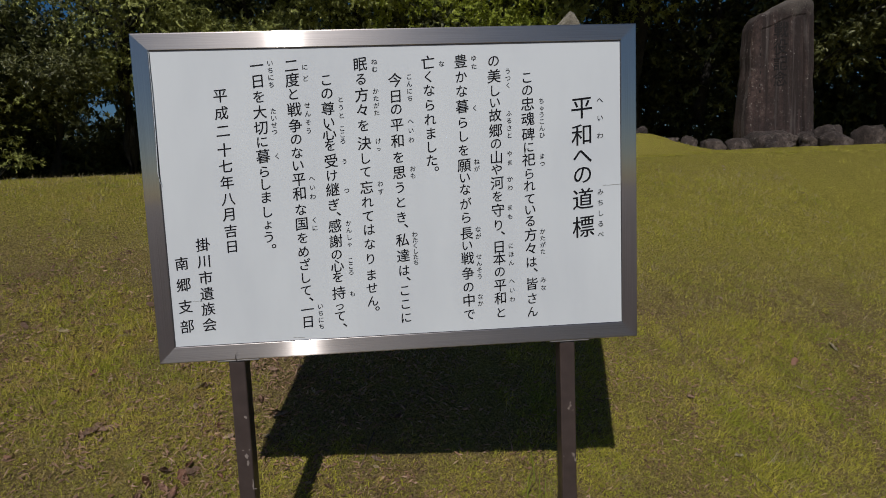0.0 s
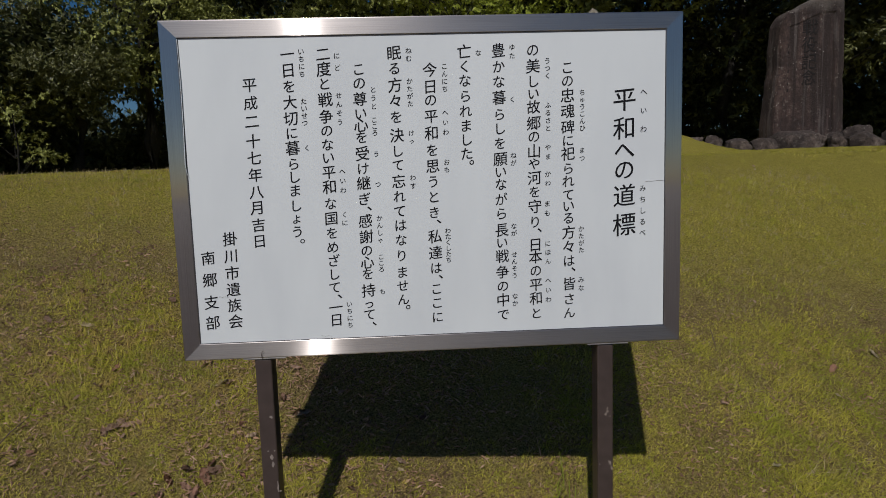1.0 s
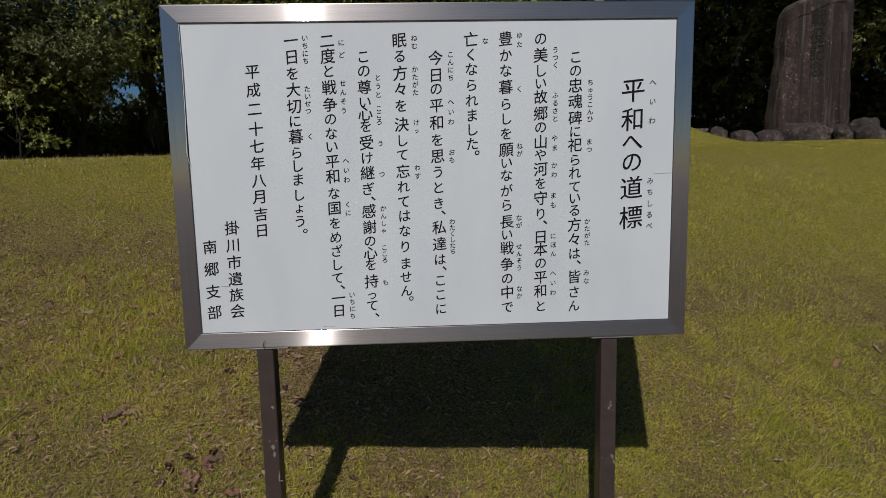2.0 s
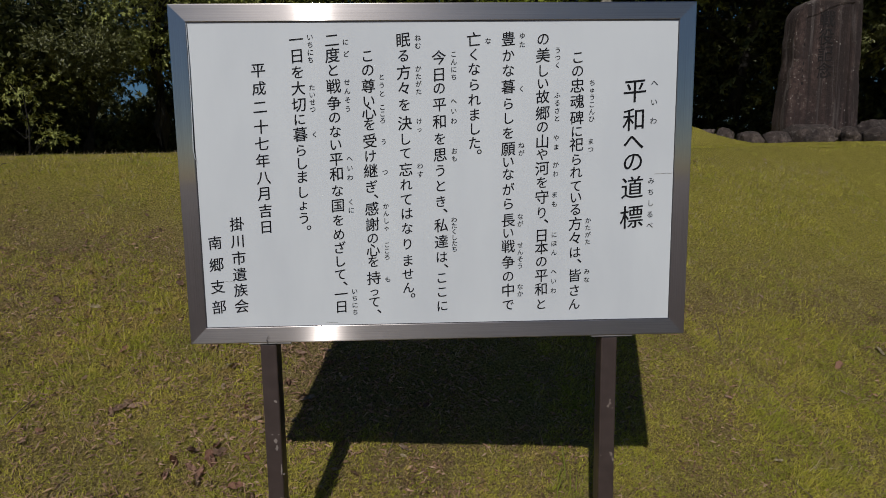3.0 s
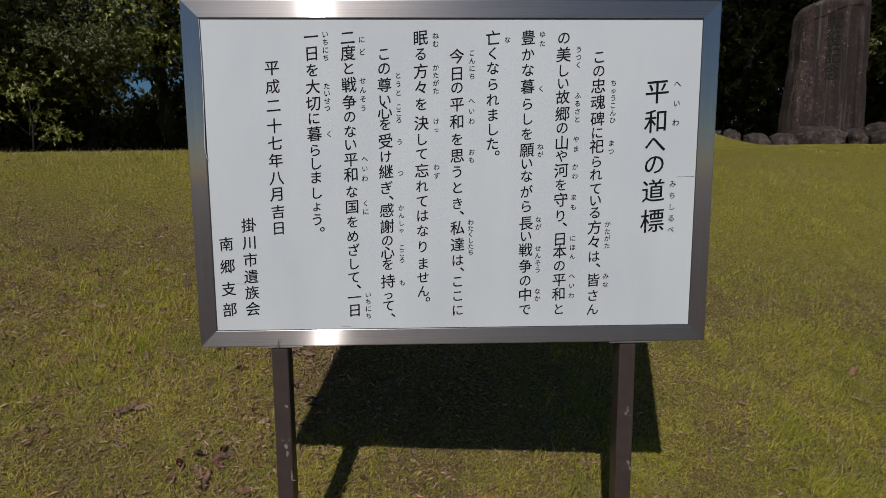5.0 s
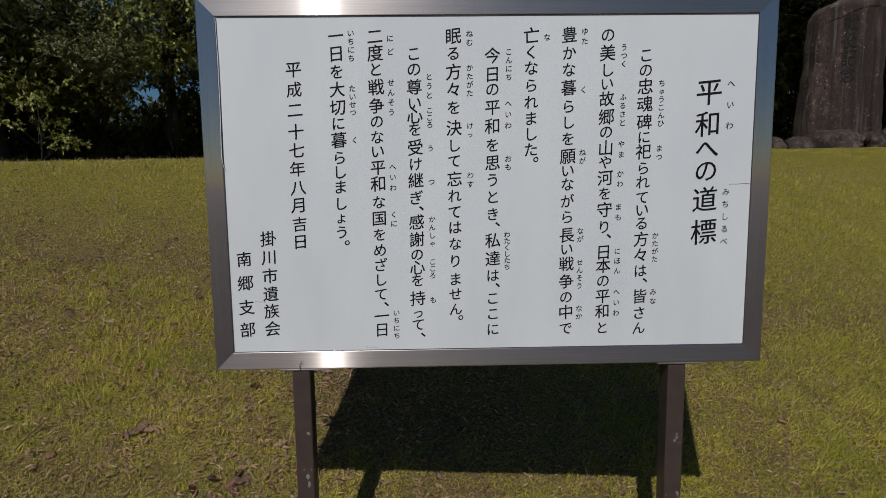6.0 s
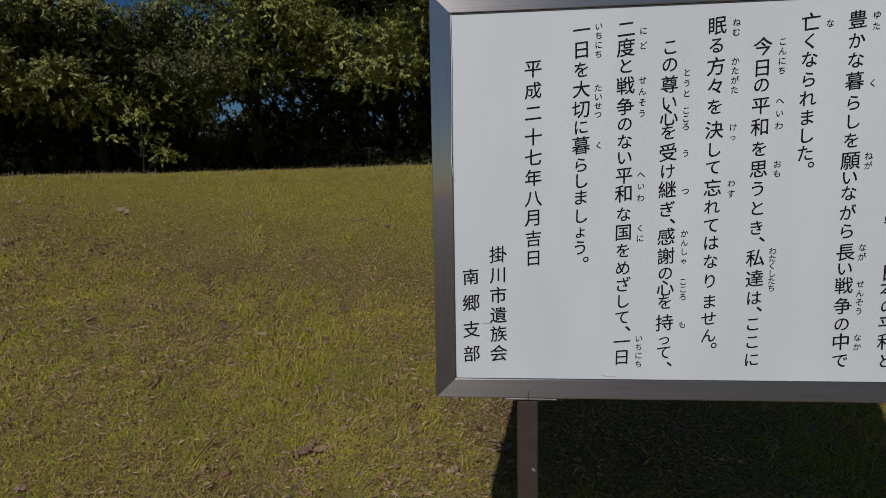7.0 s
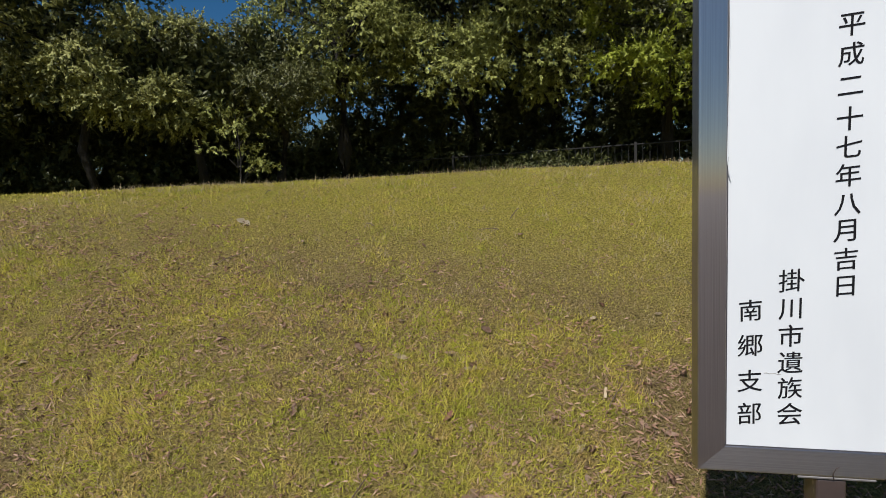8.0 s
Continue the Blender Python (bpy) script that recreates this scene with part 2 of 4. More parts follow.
# ---- helpers for building ----
def array_mesh(name, verts, faces, smooth=False):
    """A mesh from numpy arrays, all faces with the same number of corners."""
    me = bpy.data.meshes.new(name)
    verts, faces = np.asarray(verts, np.float32), np.asarray(faces, np.int32)
    k = faces.shape[1]
    me.vertices.add(len(verts))
    me.vertices.foreach_set("co", verts.ravel())
    me.loops.add(faces.size)
    me.loops.foreach_set("vertex_index", faces.ravel())
    me.polygons.add(len(faces))
    me.polygons.foreach_set("loop_start", np.arange(0, faces.size, k, dtype=np.int32))
    me.polygons.foreach_set("use_smooth", np.full(len(faces), smooth))
    me.update(calc_edges=True)
    return me


def mesh_of(name, bm, smooth=False):
    me = bpy.data.meshes.new(name)
    bmesh.ops.recalc_face_normals(bm, faces=bm.faces)
    bm.to_mesh(me)
    bm.free()
    for p in me.polygons:
        p.use_smooth = smooth
    return me


def put(name, me, mat, parent=None, label="", m=None):
    """Links a mesh as one object, under a thing or a part."""
    if not me.materials:
        me.materials.append(mat)
    ob = new(name, me)
    if parent is not None:
        ob.parent = parent
    if m is not None:
        ob.matrix_basis = m
    if label:
        ob["label"] = label
    return ob


def part(name, bm, mat, parent=None, label="", m=None, smooth=False):
    return put(name, mesh_of(name, bm, smooth), mat, parent, label, m)


def box(bm, x0, x1, y0, y1, z0, z1, bevel=0.0, seg=2):
    r = bmesh.ops.create_cube(bm, size=1.0)
    for v in r["verts"]:
        v.co = Vector(((x0 + x1) / 2 + v.co.x * (x1 - x0), (y0 + y1) / 2 + v.co.y * (y1 - y0), (z0 + z1) / 2 + v.co.z * (z1 - z0)))
    if bevel:
        es = list({e for v in r["verts"] for e in v.link_edges})
        bmesh.ops.bevel(bm, geom=es, offset=bevel, segments=seg, affect="EDGES", profile=0.5)
    return bm


def tube(bm, pts, radii, sides=8):
    """A tapered tube through the points."""
    rings = []
    pts = [Vector(p) for p in pts]
    for i, p in enumerate(pts):
        d = (pts[min(i + 1, len(pts) - 1)] - pts[max(i - 1, 0)]).normalized()
        q = d.to_track_quat("Z", "Y").to_matrix()
        rings.append([bm.verts.new(p + q @ Vector((math.cos(a) * radii[i], math.sin(a) * radii[i], 0))) for a in (2 * math.pi * k / sides for k in range(sides))])
    for a, b in zip(rings, rings[1:]):
        for k in range(sides):
            bm.faces.new((a[k], a[(k + 1) % sides], b[(k + 1) % sides], b[k]))
    bm.faces.new(rings[0][::-1])
    bm.faces.new(rings[-1])
    return bm


LATTICE = np.random.RandomState(5).rand(256, 256)


def value_noise(x, y, size):
    """Smooth noise between 0 and 1 with features of that size."""
    u, v = np.asarray(x) / size + 1000.3, np.asarray(y) / size + 1000.7
    i, j = np.floor(u).astype(int), np.floor(v).astype(int)
    f, g = u - i, v - j
    f, g = f * f * (3 - 2 * f), g * g * (3 - 2 * g)
    a, b = LATTICE[i % 256, j % 256], LATTICE[(i + 1) % 256, j % 256]
    c, d = LATTICE[i % 256, (j + 1) % 256], LATTICE[(i + 1) % 256, (j + 1) % 256]
    return (a * (1 - f) + b * f) * (1 - g) + (c * (1 - f) + d * f) * g


def ground_z(x, y):
    """The lie of the land: a path below, a steep grass bank, and a plateau on top that rises to the stones."""
    x, y = np.asarray(x, float), np.asarray(y, float)
    bank = -0.18 - 0.12 * np.clip(x, -5, 6) + 0.60 * np.clip(y, -30, 30)
    top = 1.105 + 0.014 * np.clip(x + 4, 0, 5) + 0.25 * np.exp(-((x - 5) ** 2 / 9 + (y - 6.8) ** 2 / 5)) + 0.34 * np.exp(-((x - 3.13) ** 2 / 0.45 + (y - 5.95) ** 2 / 0.16)) - np.clip(0.05 * (y - 5.0), 0, 1.6)
    z = -0.11 * np.logaddexp(-bank / 0.11, -top / 0.11)
    z = 0.08 * np.logaddexp(z / 0.08, -0.62 / 0.08)
    near = np.exp(-((x / 14) ** 2 + ((y - 3) / 12) ** 2))
    return z + near * (0.05 * (value_noise(x, y, 1.1) - 0.5) + 0.018 * (value_noise(x + 7, y, 0.22) - 0.5))


def gz(x, y):
    return float(ground_z(x, y))


# ---- ground ----
def stretched(lo, hi, step, far):
    mid = list(np.arange(lo, hi + step / 2, step))
    out, s = [], step
    while not out or out[-1] < far:
        s *= 1.35
        out.append((out[-1] if out else 0) + s)
    return np.array([lo - o for o in reversed(out)] + mid + [hi + o for o in out])


def build_ground():
    xs, ys = stretched(-7, 8, 0.08, 1800), stretched(-1.6, 8, 0.08, 1800)
    gx, gy = np.meshgrid(xs, ys)
    v = np.stack([gx, gy, ground_z(gx, gy)], -1).reshape(-1, 3)
    w, h = len(xs), len(ys)
    i = (np.arange(h - 1)[:, None] * w + np.arange(w - 1)[None, :]).ravel()
    f = np.stack([i, i + 1, i + w + 1, i + w], -1)
    ob = put("ground", array_mesh("ground", v, f, True), SOIL)
    tagged(ob, "sloping bank of thatch and bare brown soil under the lawn", "ground", kind="structure")


build_ground()


def slope_frame(x, y):
    """Upward normals of the ground at many places."""
    e = 0.06
    gx, gy = (ground_z(x + e, y) - ground_z(x - e, y)) / (2 * e), (ground_z(x, y + e) - ground_z(x, y - e)) / (2 * e)
    n = np.stack([-gx, -gy, np.ones_like(gx)], -1)
    return n / np.linalg.norm(n, axis=1)[:, None]


def blades(name, count, area, height, width, thin, mat, seed, label, lean=0.9, far=False):
    """Grass as single bent blades in tufts, thinned out where the soil shows."""
    r = np.random.RandomState(seed)
    x0, x1, y0, y1 = area
    tx, ty = r.uniform(x0, x1, count // 7), r.uniform(y0, y1, count // 7)
    x, y = np.repeat(tx, 7) + r.normal(0, 0.011, count // 7 * 7), np.repeat(ty, 7) + r.normal(0, 0.011, count // 7 * 7)
    cover = 0.1 + 0.3 * value_noise(x, y, 0.30) + 0.5 * value_noise(x + 31, y, 0.06)
    # bare turf by the post and behind the board, which also deepens its shadow
    worn = np.exp(-((x + 0.50) ** 2 / 0.045 + (y - 0.70) ** 2 / 0.09)) * 0.40 + np.exp(-((x - 0.02) ** 4 / 0.05 + (y - 0.70) ** 4 / 0.004)) * 0.62 + np.clip(-x - 0.2, 0, 2) * 0.045 * np.clip(1.6 - y, 0, 1)
    # small thin places in the turf
    worn = worn + 0.16 * (value_noise(x + 5, y + 3, 0.03) > 0.72 - 0.05 * np.clip(-x, 0, 1)) * (y < 1.5)
    keep = cover - worn > thin + r.uniform(-0.13, 0.13, len(x))
    x, y = x[keep], y[keep]
    n = len(x)
    nrm = slope_frame(x, y)
    up = nrm * 0.92 + np.array([0, 0, 0.08])
    up /= np.linalg.norm(up, axis=1)[:, None]
    a = r.uniform(0, 2 * np.pi, n)
    flat = np.stack([np.cos(a), np.sin(a), np.zeros(n)], -1)
    flat -= nrm * (flat * nrm).sum(1)[:, None]
    flat /= np.linalg.norm(flat, axis=1)[:, None]
    side = np.cross(up, flat)
    tilt = np.clip(0.35 + np.abs(r.normal(0, 1, n)) * lean, 0, 1.75)
    tall = height * (0.4 + 1.0 * r.rand(n)) * (0.55 + 0.9 * value_noise(x, y + 50, 0.25)) * (0.6 + 0.8 * value_noise(x + 20, y, 0.07))
    wide = (width * (0.6 + 0.7 * r.rand(n)))[:, None]
    base = np.stack([x, y, ground_z(x, y) - 0.002], -1)
    mid = base + (flat * np.sin(tilt * 0.8)[:, None] + up * np.cos(tilt * 0.8)[:, None]) * (tall * 0.5)[:, None]
    tip = mid + (flat * np.sin(tilt * 1.15)[:, None] + up * np.cos(tilt * 1.15)[:, None]) * (tall * 0.55)[:, None]
    if far:
        v = np.stack([base - side * wide / 2, base + side * wide / 2, tip], 1).reshape(-1, 3)
        f = np.arange(n)[:, None] * 3 + np.array([[0, 1, 2]])
    else:
        v = np.stack([base, mid - side * wide / 2, mid + side * wide / 2, tip], 1).reshape(-1, 3)
        k = np.arange(n)[:, None] * 4
        f = np.concatenate([k + np.array([[0, 2, 1]]), k + np.array([[1, 2, 3]])])
    tagged(put(name, array_mesh(name, v, f), mat), label, "grass", kind="stuff")


blades("lawn_grass", 460000, (-3.4, 2.8, -0.12, 1.1), 0.022, 0.0020, 0.17, BLADE, 1, "short olive green lawn grass on the bank", 1.45)
blades("lawn_grass", 400000, (-3.4, 2.8, 1.1, 2.4), 0.011, 0.0040, 0.06, BLADE, 10, "short olive green lawn grass high on the bank", 1.5, True)
blades("lawn_grass", 420000, (-7.0, 7.8, 2.4, 6.2), 0.0085, 0.0078, 0.0, BLADE, 2, "short olive green lawn grass on top of the bank", 1.5, True)
blades("lawn_grass", 72000, (2.8, 5.2, 0.3, 2.4), 0.012, 0.0060, 0.15, BLADE, 3, "short olive green lawn grass on the bank", 1.5, True)
blades("lawn_grass", 72000, (-6.0, -3.4, 0.3, 2.4), 0.012, 0.0060, 0.15, BLADE, 4, "short olive green lawn grass on the bank", 1.5, True)
blades("lawn_grass", 60000, (-6.0, 5.2, -1.6, -0.12), 0.018, 0.0075, 0.18, BLADE, 7, "short olive green lawn grass below the bank", 1.3, True)
blades("dry_grass", 170000, (-3.4, 2.8, -0.12, 2.6), 0.028, 0.0022, -0.3, STRAW, 5, "dry straw-coloured dead grass lying between the lawn blades", 2.4, True)
blades("dry_grass", 25000, (-6.0, 7.0, 2.6, 6.0), 0.010, 0.0060, -0.3, STRAW, 6, "dry straw-coloured dead grass on top of the bank", 2.4, True)


def litter(count, area, seed, floor=0.545):
    """Crumbs of dead leaf and bark between the blades."""
    r = np.random.RandomState(seed)
    x, y = r.uniform(area[0], area[1], count), r.uniform(area[2], area[3], count)
    bare = 0.38 * np.exp(-((x + 0.50) ** 2 / 0.035 + (y - 0.68) ** 2 / 0.07)) + 0.08 * np.exp(-((x + 0.08) ** 4 / 0.02 + (y - 0.68) ** 4 / 0.003))
    keep = bare + 0.05 + 0.16 * value_noise(x + 12, y, 0.35) + 0.30 * value_noise(x, y + 9, 0.11) + 0.34 * value_noise(x + 3, y + 7, 0.035) + r.uniform(0, 0.16, count) + 0.05 * np.clip(-x, -1.5, 2) - 0.5 * np.clip(y - 1.0, 0, 2) + 0.13 * np.clip(1.25 - y, 0, 0.6) > floor + r.uniform(-0.1, 0.1, count)
    x, y = x[keep], y[keep]
    n = len(x)
    c = np.stack([x, y, ground_z(x, y) + r.uniform(0.002, 0.016, n)], -1)
    a = r.uniform(0, 6.28, n)
    u = np.stack([np.cos(a), np.sin(a), r.normal(0, 0.5, n)], -1) * r.uniform(0.003, 0.015, n)[:, None]
    w = np.stack([-np.sin(a), np.cos(a), 0.45 + r.normal(0, 0.5, n)], -1) * r.uniform(0.0006, 0.0032, n)[:, None]
    k = np.arange(n)[:, None] * 5
    bulge = np.array([0, 0, 0.004])
    v = np.stack([c - u, c - w * 0.9, c + u, c + w, c + bulge], 1).reshape(-1, 3)
    f = np.concatenate([k + np.array([[i, (i + 1) % 4, 4]]) for i in range(4)])
    tagged(put("leaf_litter", array_mesh("leaf_litter", v, f), CRUMBS), "brown crumbs of dead leaves scattered in the grass", "leaf litter", kind="stuff")


litter(90000, (-3.4, 2.6, -0.1, 2.6), 8, 0.585)
litter(3500, (-1.0, 0.5, 0.1, 1.3), 9, 0.64)


# ---- the signboard ----
IW, ZB, ZT = 0.551, 0.6205, 1.3125
BAR = 0.0385


def mitred_bar(length):
    """One frame bar along x, its inner edge at z = 0, cut at 45 degrees at both ends."""
    bm = bmesh.new()
    prof = [(0.0, 0.005), (0.0, -0.0022), (0.0012, -0.0032), (BAR - 0.003, -0.0036), (BAR - 0.0008, -0.0028), (BAR, -0.0005), (BAR, 0.034), (0.004, 0.034)]
    ends = []
    for s in (-1, 1):
        ends.append([bm.verts.new((s * (length / 2 + o), y, o)) for o, y in prof])
    k = len(prof)
    for i in range(k):
        bm.faces.new((ends[0][i], ends[0][(i + 1) % k], ends[1][(i + 1) % k], ends[1][i]))
    bm.faces.new(ends[0][::-1])
    bm.faces.new(ends[1])
    lay = bm.loops.layers.uv.new("brush")
    for f in bm.faces:
        for lp in f.loops:
            lp[lay].uv = (lp.vert.co.x, lp.vert.co.z + lp.vert.co.y)
    return bm


def glyph(char):
    """One character of the built-in font as a flat bmesh-ready mesh, centred on its em square."""
    cu = bpy.data.curves.new("glyph", "FONT")
    cu.body, cu.size, cu.resolution_u = char, 1.0, 3
    ob = new("glyph", cu)
    bpy.context.view_layer.update()
    me = bpy.data.meshes.new_from_object(ob.evaluated_get(bpy.context.evaluated_depsgraph_get()))
    bpy.data.objects.remove(ob)
    bpy.data.curves.remove(cu)
    return me


GLYPHS = {}
SMALL = "ょっゃゅ"
KANA = "あいうえおかきくけこさしすせそたちつてとなにぬねのはひふへほまみむめもやゆよらりるれろわをんがぎぐげござじずぜぞだぢづでどばびぶべぼ"


def lettering(name, text, x, zs, size, parent, mat, y=-0.0006, label=""):
    """A column of upright characters with their middles at the heights zs, each an object; alike ones share a mesh."""
    r = random.Random(text)
    for c, zc in zip(text, zs):
        if (c, mat.name) not in GLYPHS:
            me = glyph(c)
            ox, oz = (0.62, 0.30) if c in "、。" else (0.0, 0.0)
            for v in me.vertices:
                gx, gy = v.co.x - 0.5 + ox, v.co.y - 0.375 + oz
                v.co = Vector((gx, 0, gy + 0.09 * gx))
            bm = bmesh.new()
            for dx, dz in ((-0.008, -0.003), (0.008, 0.003)):
                tmp = me.copy()
                tmp.transform(Matrix.Translation((dx, dx * 0.0025, dz)))
                bm.from_mesh(tmp)
                bpy.data.meshes.remove(tmp)
            me.clear_geometry()
            bm.to_mesh(me)
            bm.free()
            GLYPHS[c, mat.name] = me
        s = size * (0.90 if c in KANA else 0.80 if c in SMALL else 1.0) * r.uniform(0.97, 1.03)
        m = pose(x, y, zc, 0, r.uniform(-1.2, 1.2), 0) @ Matrix.Diagonal((s, 1, s, 1))
        put(name, GLYPHS[c, mat.name], mat, parent, label, m)


def build_signboard():
    sign = tagged(new("signboard"), "white notice board in a brushed steel frame on two brown posts", "signboard")
    bm = box(bmesh.new(), -IW - 0.004, IW + 0.004, 0.0, 0.006, ZB - 0.004, ZT + 0.004)
    panel = part("panel", bm, BOARD, sign, "white film-covered panel")
    w, h = 2 * IW, ZT - ZB
    zc = (ZB + ZT) / 2
    part("frame_rail", mitred_bar(w), STEEL, sign, "", pose(0, 0, ZT))
    part("frame_rail", mitred_bar(w), STEEL, sign, "", Matrix.Translation((0, 0, ZB)) @ Matrix.Diagonal((1, 1, -1, 1)))
    part("frame_stile", mitred_bar(h), STEEL, sign, "", Matrix.Translation((IW, 0, zc)) @ pose(0, 0, 0, 0, 90, 0))
    part("frame_stile", mitred_bar(h), STEEL, sign, "", Matrix.Translation((-IW, 0, zc)) @ pose(0, 0, 0, 0, -90, 0))
    # dark strips paint the shade in the gap between frame and panel
    g, d = 0.0019, -0.0012
    for x0, x1, z0, z1 in ((-IW, IW, ZT - g, ZT), (-IW, IW, ZB, ZB + g * 0.7), (-IW, -IW + g, ZB + g, ZT - g), (IW - g * 0.8, IW, ZB + g, ZT - g)):
        part("glazing_bead", box(bmesh.new(), x0, x1, d, 0.0, z0, z1), GAP_SHADE, sign, "thin dark strip standing in for the shaded gap")
    for x in (-0.4095, 0.4085):
        foot = gz(x, 0.02) - 0.35
        part("post", box(bmesh.new(), x - 0.0195, x + 0.0195, 0.0, 0.045, foot, ZB - BAR - 0.0035, 0.004, 3), POST, sign)
        part("mounting_plate", box(bmesh.new(), x - 0.045, x + 0.055, -0.003, 0.034, ZB - BAR - 0.0035, ZB - BAR - 0.0002, 0.0008, 1), PLATE, sign, "thin galvanised plate")
    # flakes of lost paint on the post
    rf = random.Random(4)
    for x, z, w, h in ((-0.399, 0.436, 0.009, 0.008), (-0.404, 0.336, 0.010, 0.014), (-0.402, 0.318, 0.007, 0.018), (-0.396, 0.352, 0.004, 0.004), (-0.393, 0.262, 0.005, 0.026), (-0.388, 0.250, 0.008, 0.004), (-0.411, 0.352, 0.005, 0.003)):
        bm = bmesh.new()
        ring = [bm.verts.new((x + math.cos(a) * w / 2 * rf.uniform(0.5, 1.2), -0.0005, z + math.sin(a) * h / 2 * rf.uniform(0.5, 1.2))) for a in (k * 0.6981 for k in range(9))]
        low = [bm.verts.new((v.co.x, 0.001, v.co.z)) for v in ring]
        bm.faces.new(ring)
        for k in range(9):
            bm.faces.new((ring[k], ring[(k + 1) % 9], low[(k + 1) % 9], low[k]))
        part("paint_flake", bm, FLAKE, sign, "pale patch of flaked paint")
    body = 0.0335
    lettering("title_character", "平和への道標", 0.454, [1.1565, 1.0916, 1.0412, 0.9958, 0.9354, 0.8669], 0.056, panel, INK)
    lettering("character", "この忠魂碑に祀られている方々は、皆さん", 0.321, [1.2314, 1.2017, 1.1687, 1.1335, 1.0969, 1.0664, 1.0364, 1.0023, 0.9731, 0.9412, 0.9151, 0.8868, 0.853, 0.819, 0.7855, 0.7633, 0.7301, 0.6933, 0.6604], body, panel, INK)
    lettering("character", "の美しい故郷の山や河を守り、日本の平和と", 0.2415, [1.272, 1.2362, 1.2024, 1.1747, 1.1447, 1.1082, 1.0778, 1.0446, 1.0151, 0.9829, 0.9504, 0.9165, 0.8802, 0.8592, 0.8266, 0.7972, 0.765, 0.7312, 0.6985, 0.6621], body, panel, INK)
    lettering("character", "豊かな暮らしを願いながら長い戦争の中で", 0.1625, [1.2725, 1.2369, 1.2036, 1.1676, 1.13, 1.0978, 1.0643, 1.0286, 0.999, 0.9706, 0.9355, 0.9022, 0.8639, 0.8342, 0.8022, 0.7646, 0.7309, 0.6974, 0.6619], body, panel, INK)
    lettering("character", "亡くなられました。", 0.085, [1.2715, 1.2388, 1.2076, 1.1729, 1.1396, 1.1066, 1.075, 1.0432, 1.0215], body, panel, INK)
    lettering("character", "今日の平和を思うとき、私達は、ここに", 0.0055, [1.2329, 1.196, 1.1662, 1.1296, 1.0919, 1.0531, 1.017, 0.9814, 0.9461, 0.91, 0.8874, 0.8545, 0.816, 0.78, 0.7576, 0.7306, 0.6968, 0.6627], body, panel, INK)
    lettering("character", "眠る方々を決して忘れてはなりません。", -0.074, [1.2719, 1.2378, 1.2013, 1.1662, 1.1301, 1.089, 1.0536, 1.0214, 0.9842, 0.9498, 0.9156, 0.8833, 0.8487, 0.812, 0.773, 0.7407, 0.7083, 0.6879], body, panel, INK)
    lettering("character", "この尊い心を受け継ぎ、感謝の心を持って、", -0.1545, [1.238, 1.2074, 1.172, 1.1397, 1.1143, 1.0867, 1.05, 1.016, 0.9827, 0.9462, 0.9229, 0.8955, 0.8592, 0.8272, 0.7993, 0.7717, 0.7328, 0.7013, 0.6755, 0.6513], body, panel, INK)
    lettering("character", "二度と戦争のない平和な国をめざして、一日", -0.2325, [1.2724, 1.2399, 1.2077, 1.1723, 1.1351, 1.1039, 1.072, 1.043, 1.0099, 0.9766, 0.9383, 0.9045, 0.8702, 0.8373, 0.8056, 0.774, 0.7428, 0.7199, 0.6956, 0.6657], body, panel, INK)
    lettering("character", "一日を大切に暮らしましょう。", -0.3115, [1.2738, 1.239, 1.2035, 1.1686, 1.1327, 1.1002, 1.0667, 1.0309, 1.0016, 0.9709, 0.9361, 0.9075, 0.8763, 0.8527], body, panel, INK)
    lettering("character", "平成二十七年八月吉日", -0.399, [1.2084, 1.1691, 1.1282, 1.0845, 1.0467, 1.0087, 0.9703, 0.9343, 0.8945, 0.8576], 0.0335, panel, INK)
    lettering("character", "掛川市遺族会", -0.466, [0.8648, 0.8255, 0.7858, 0.7472, 0.7101, 0.6719], 0.034, panel, INK)
    lettering("character", "南郷支部", -0.5185, [0.8221, 0.771, 0.7189, 0.6703], 0.034, panel, INK)

    def ruby(text, x, z0, z1, size=0.0165):
        k = max(1, len(text) - 1)
        lettering("reading_character", text, x, [z0 + (z1 - z0) * i / k for i in range(len(text))], size, panel, INK)

    ruby("いちにち", -0.281, 1.279, 1.230)
    ruby("たいせつ", -0.281, 1.170, 1.122)
    ruby("く", -0.279, 1.066, 1.066)
    ruby("に", -0.202, 1.268, 1.268)
    ruby("ど", -0.202, 1.242, 1.242)
    ruby("せんそう", -0.202, 1.181, 1.122)
    ruby("へいわ", -0.202, 1.011, 0.968)
    ruby("くに", -0.202, 0.912, 0.893)
    ruby("いちにち", -0.201, 0.702, 0.652)
    ruby("とうと", -0.124, 1.192, 1.155)
    ruby("こころ", -0.124, 1.125, 1.096)
    ruby("う", -0.123, 1.048, 1.048)
    ruby("つ", -0.122, 0.979, 0.979)
    ruby("かんしゃ", -0.122, 0.901, 0.850)
    ruby("こころ", -0.122, 0.811, 0.782)
    ruby("も", -0.122, 0.729, 0.729)
    ruby("ねむ", -0.041, 1.276, 1.259)
    ruby("かたがた", -0.041, 1.209, 1.159)
    ruby("けっ", -0.041, 1.093, 1.075)
    ruby("わす", -0.041, 0.992, 0.973)
    ruby("こんにち", 0.039, 1.240, 1.190)
    ruby("へいわ", 0.038, 1.137, 1.093)
    ruby("おも", 0.038, 1.025, 1.008)
    ruby("わたくしたち", 0.036, 0.867, 0.798)
    ruby("な", 0.117, 1.268, 1.268)
    ruby("ゆた", 0.194, 1.279, 1.260)
    ruby("く", 0.193, 1.163, 1.163)
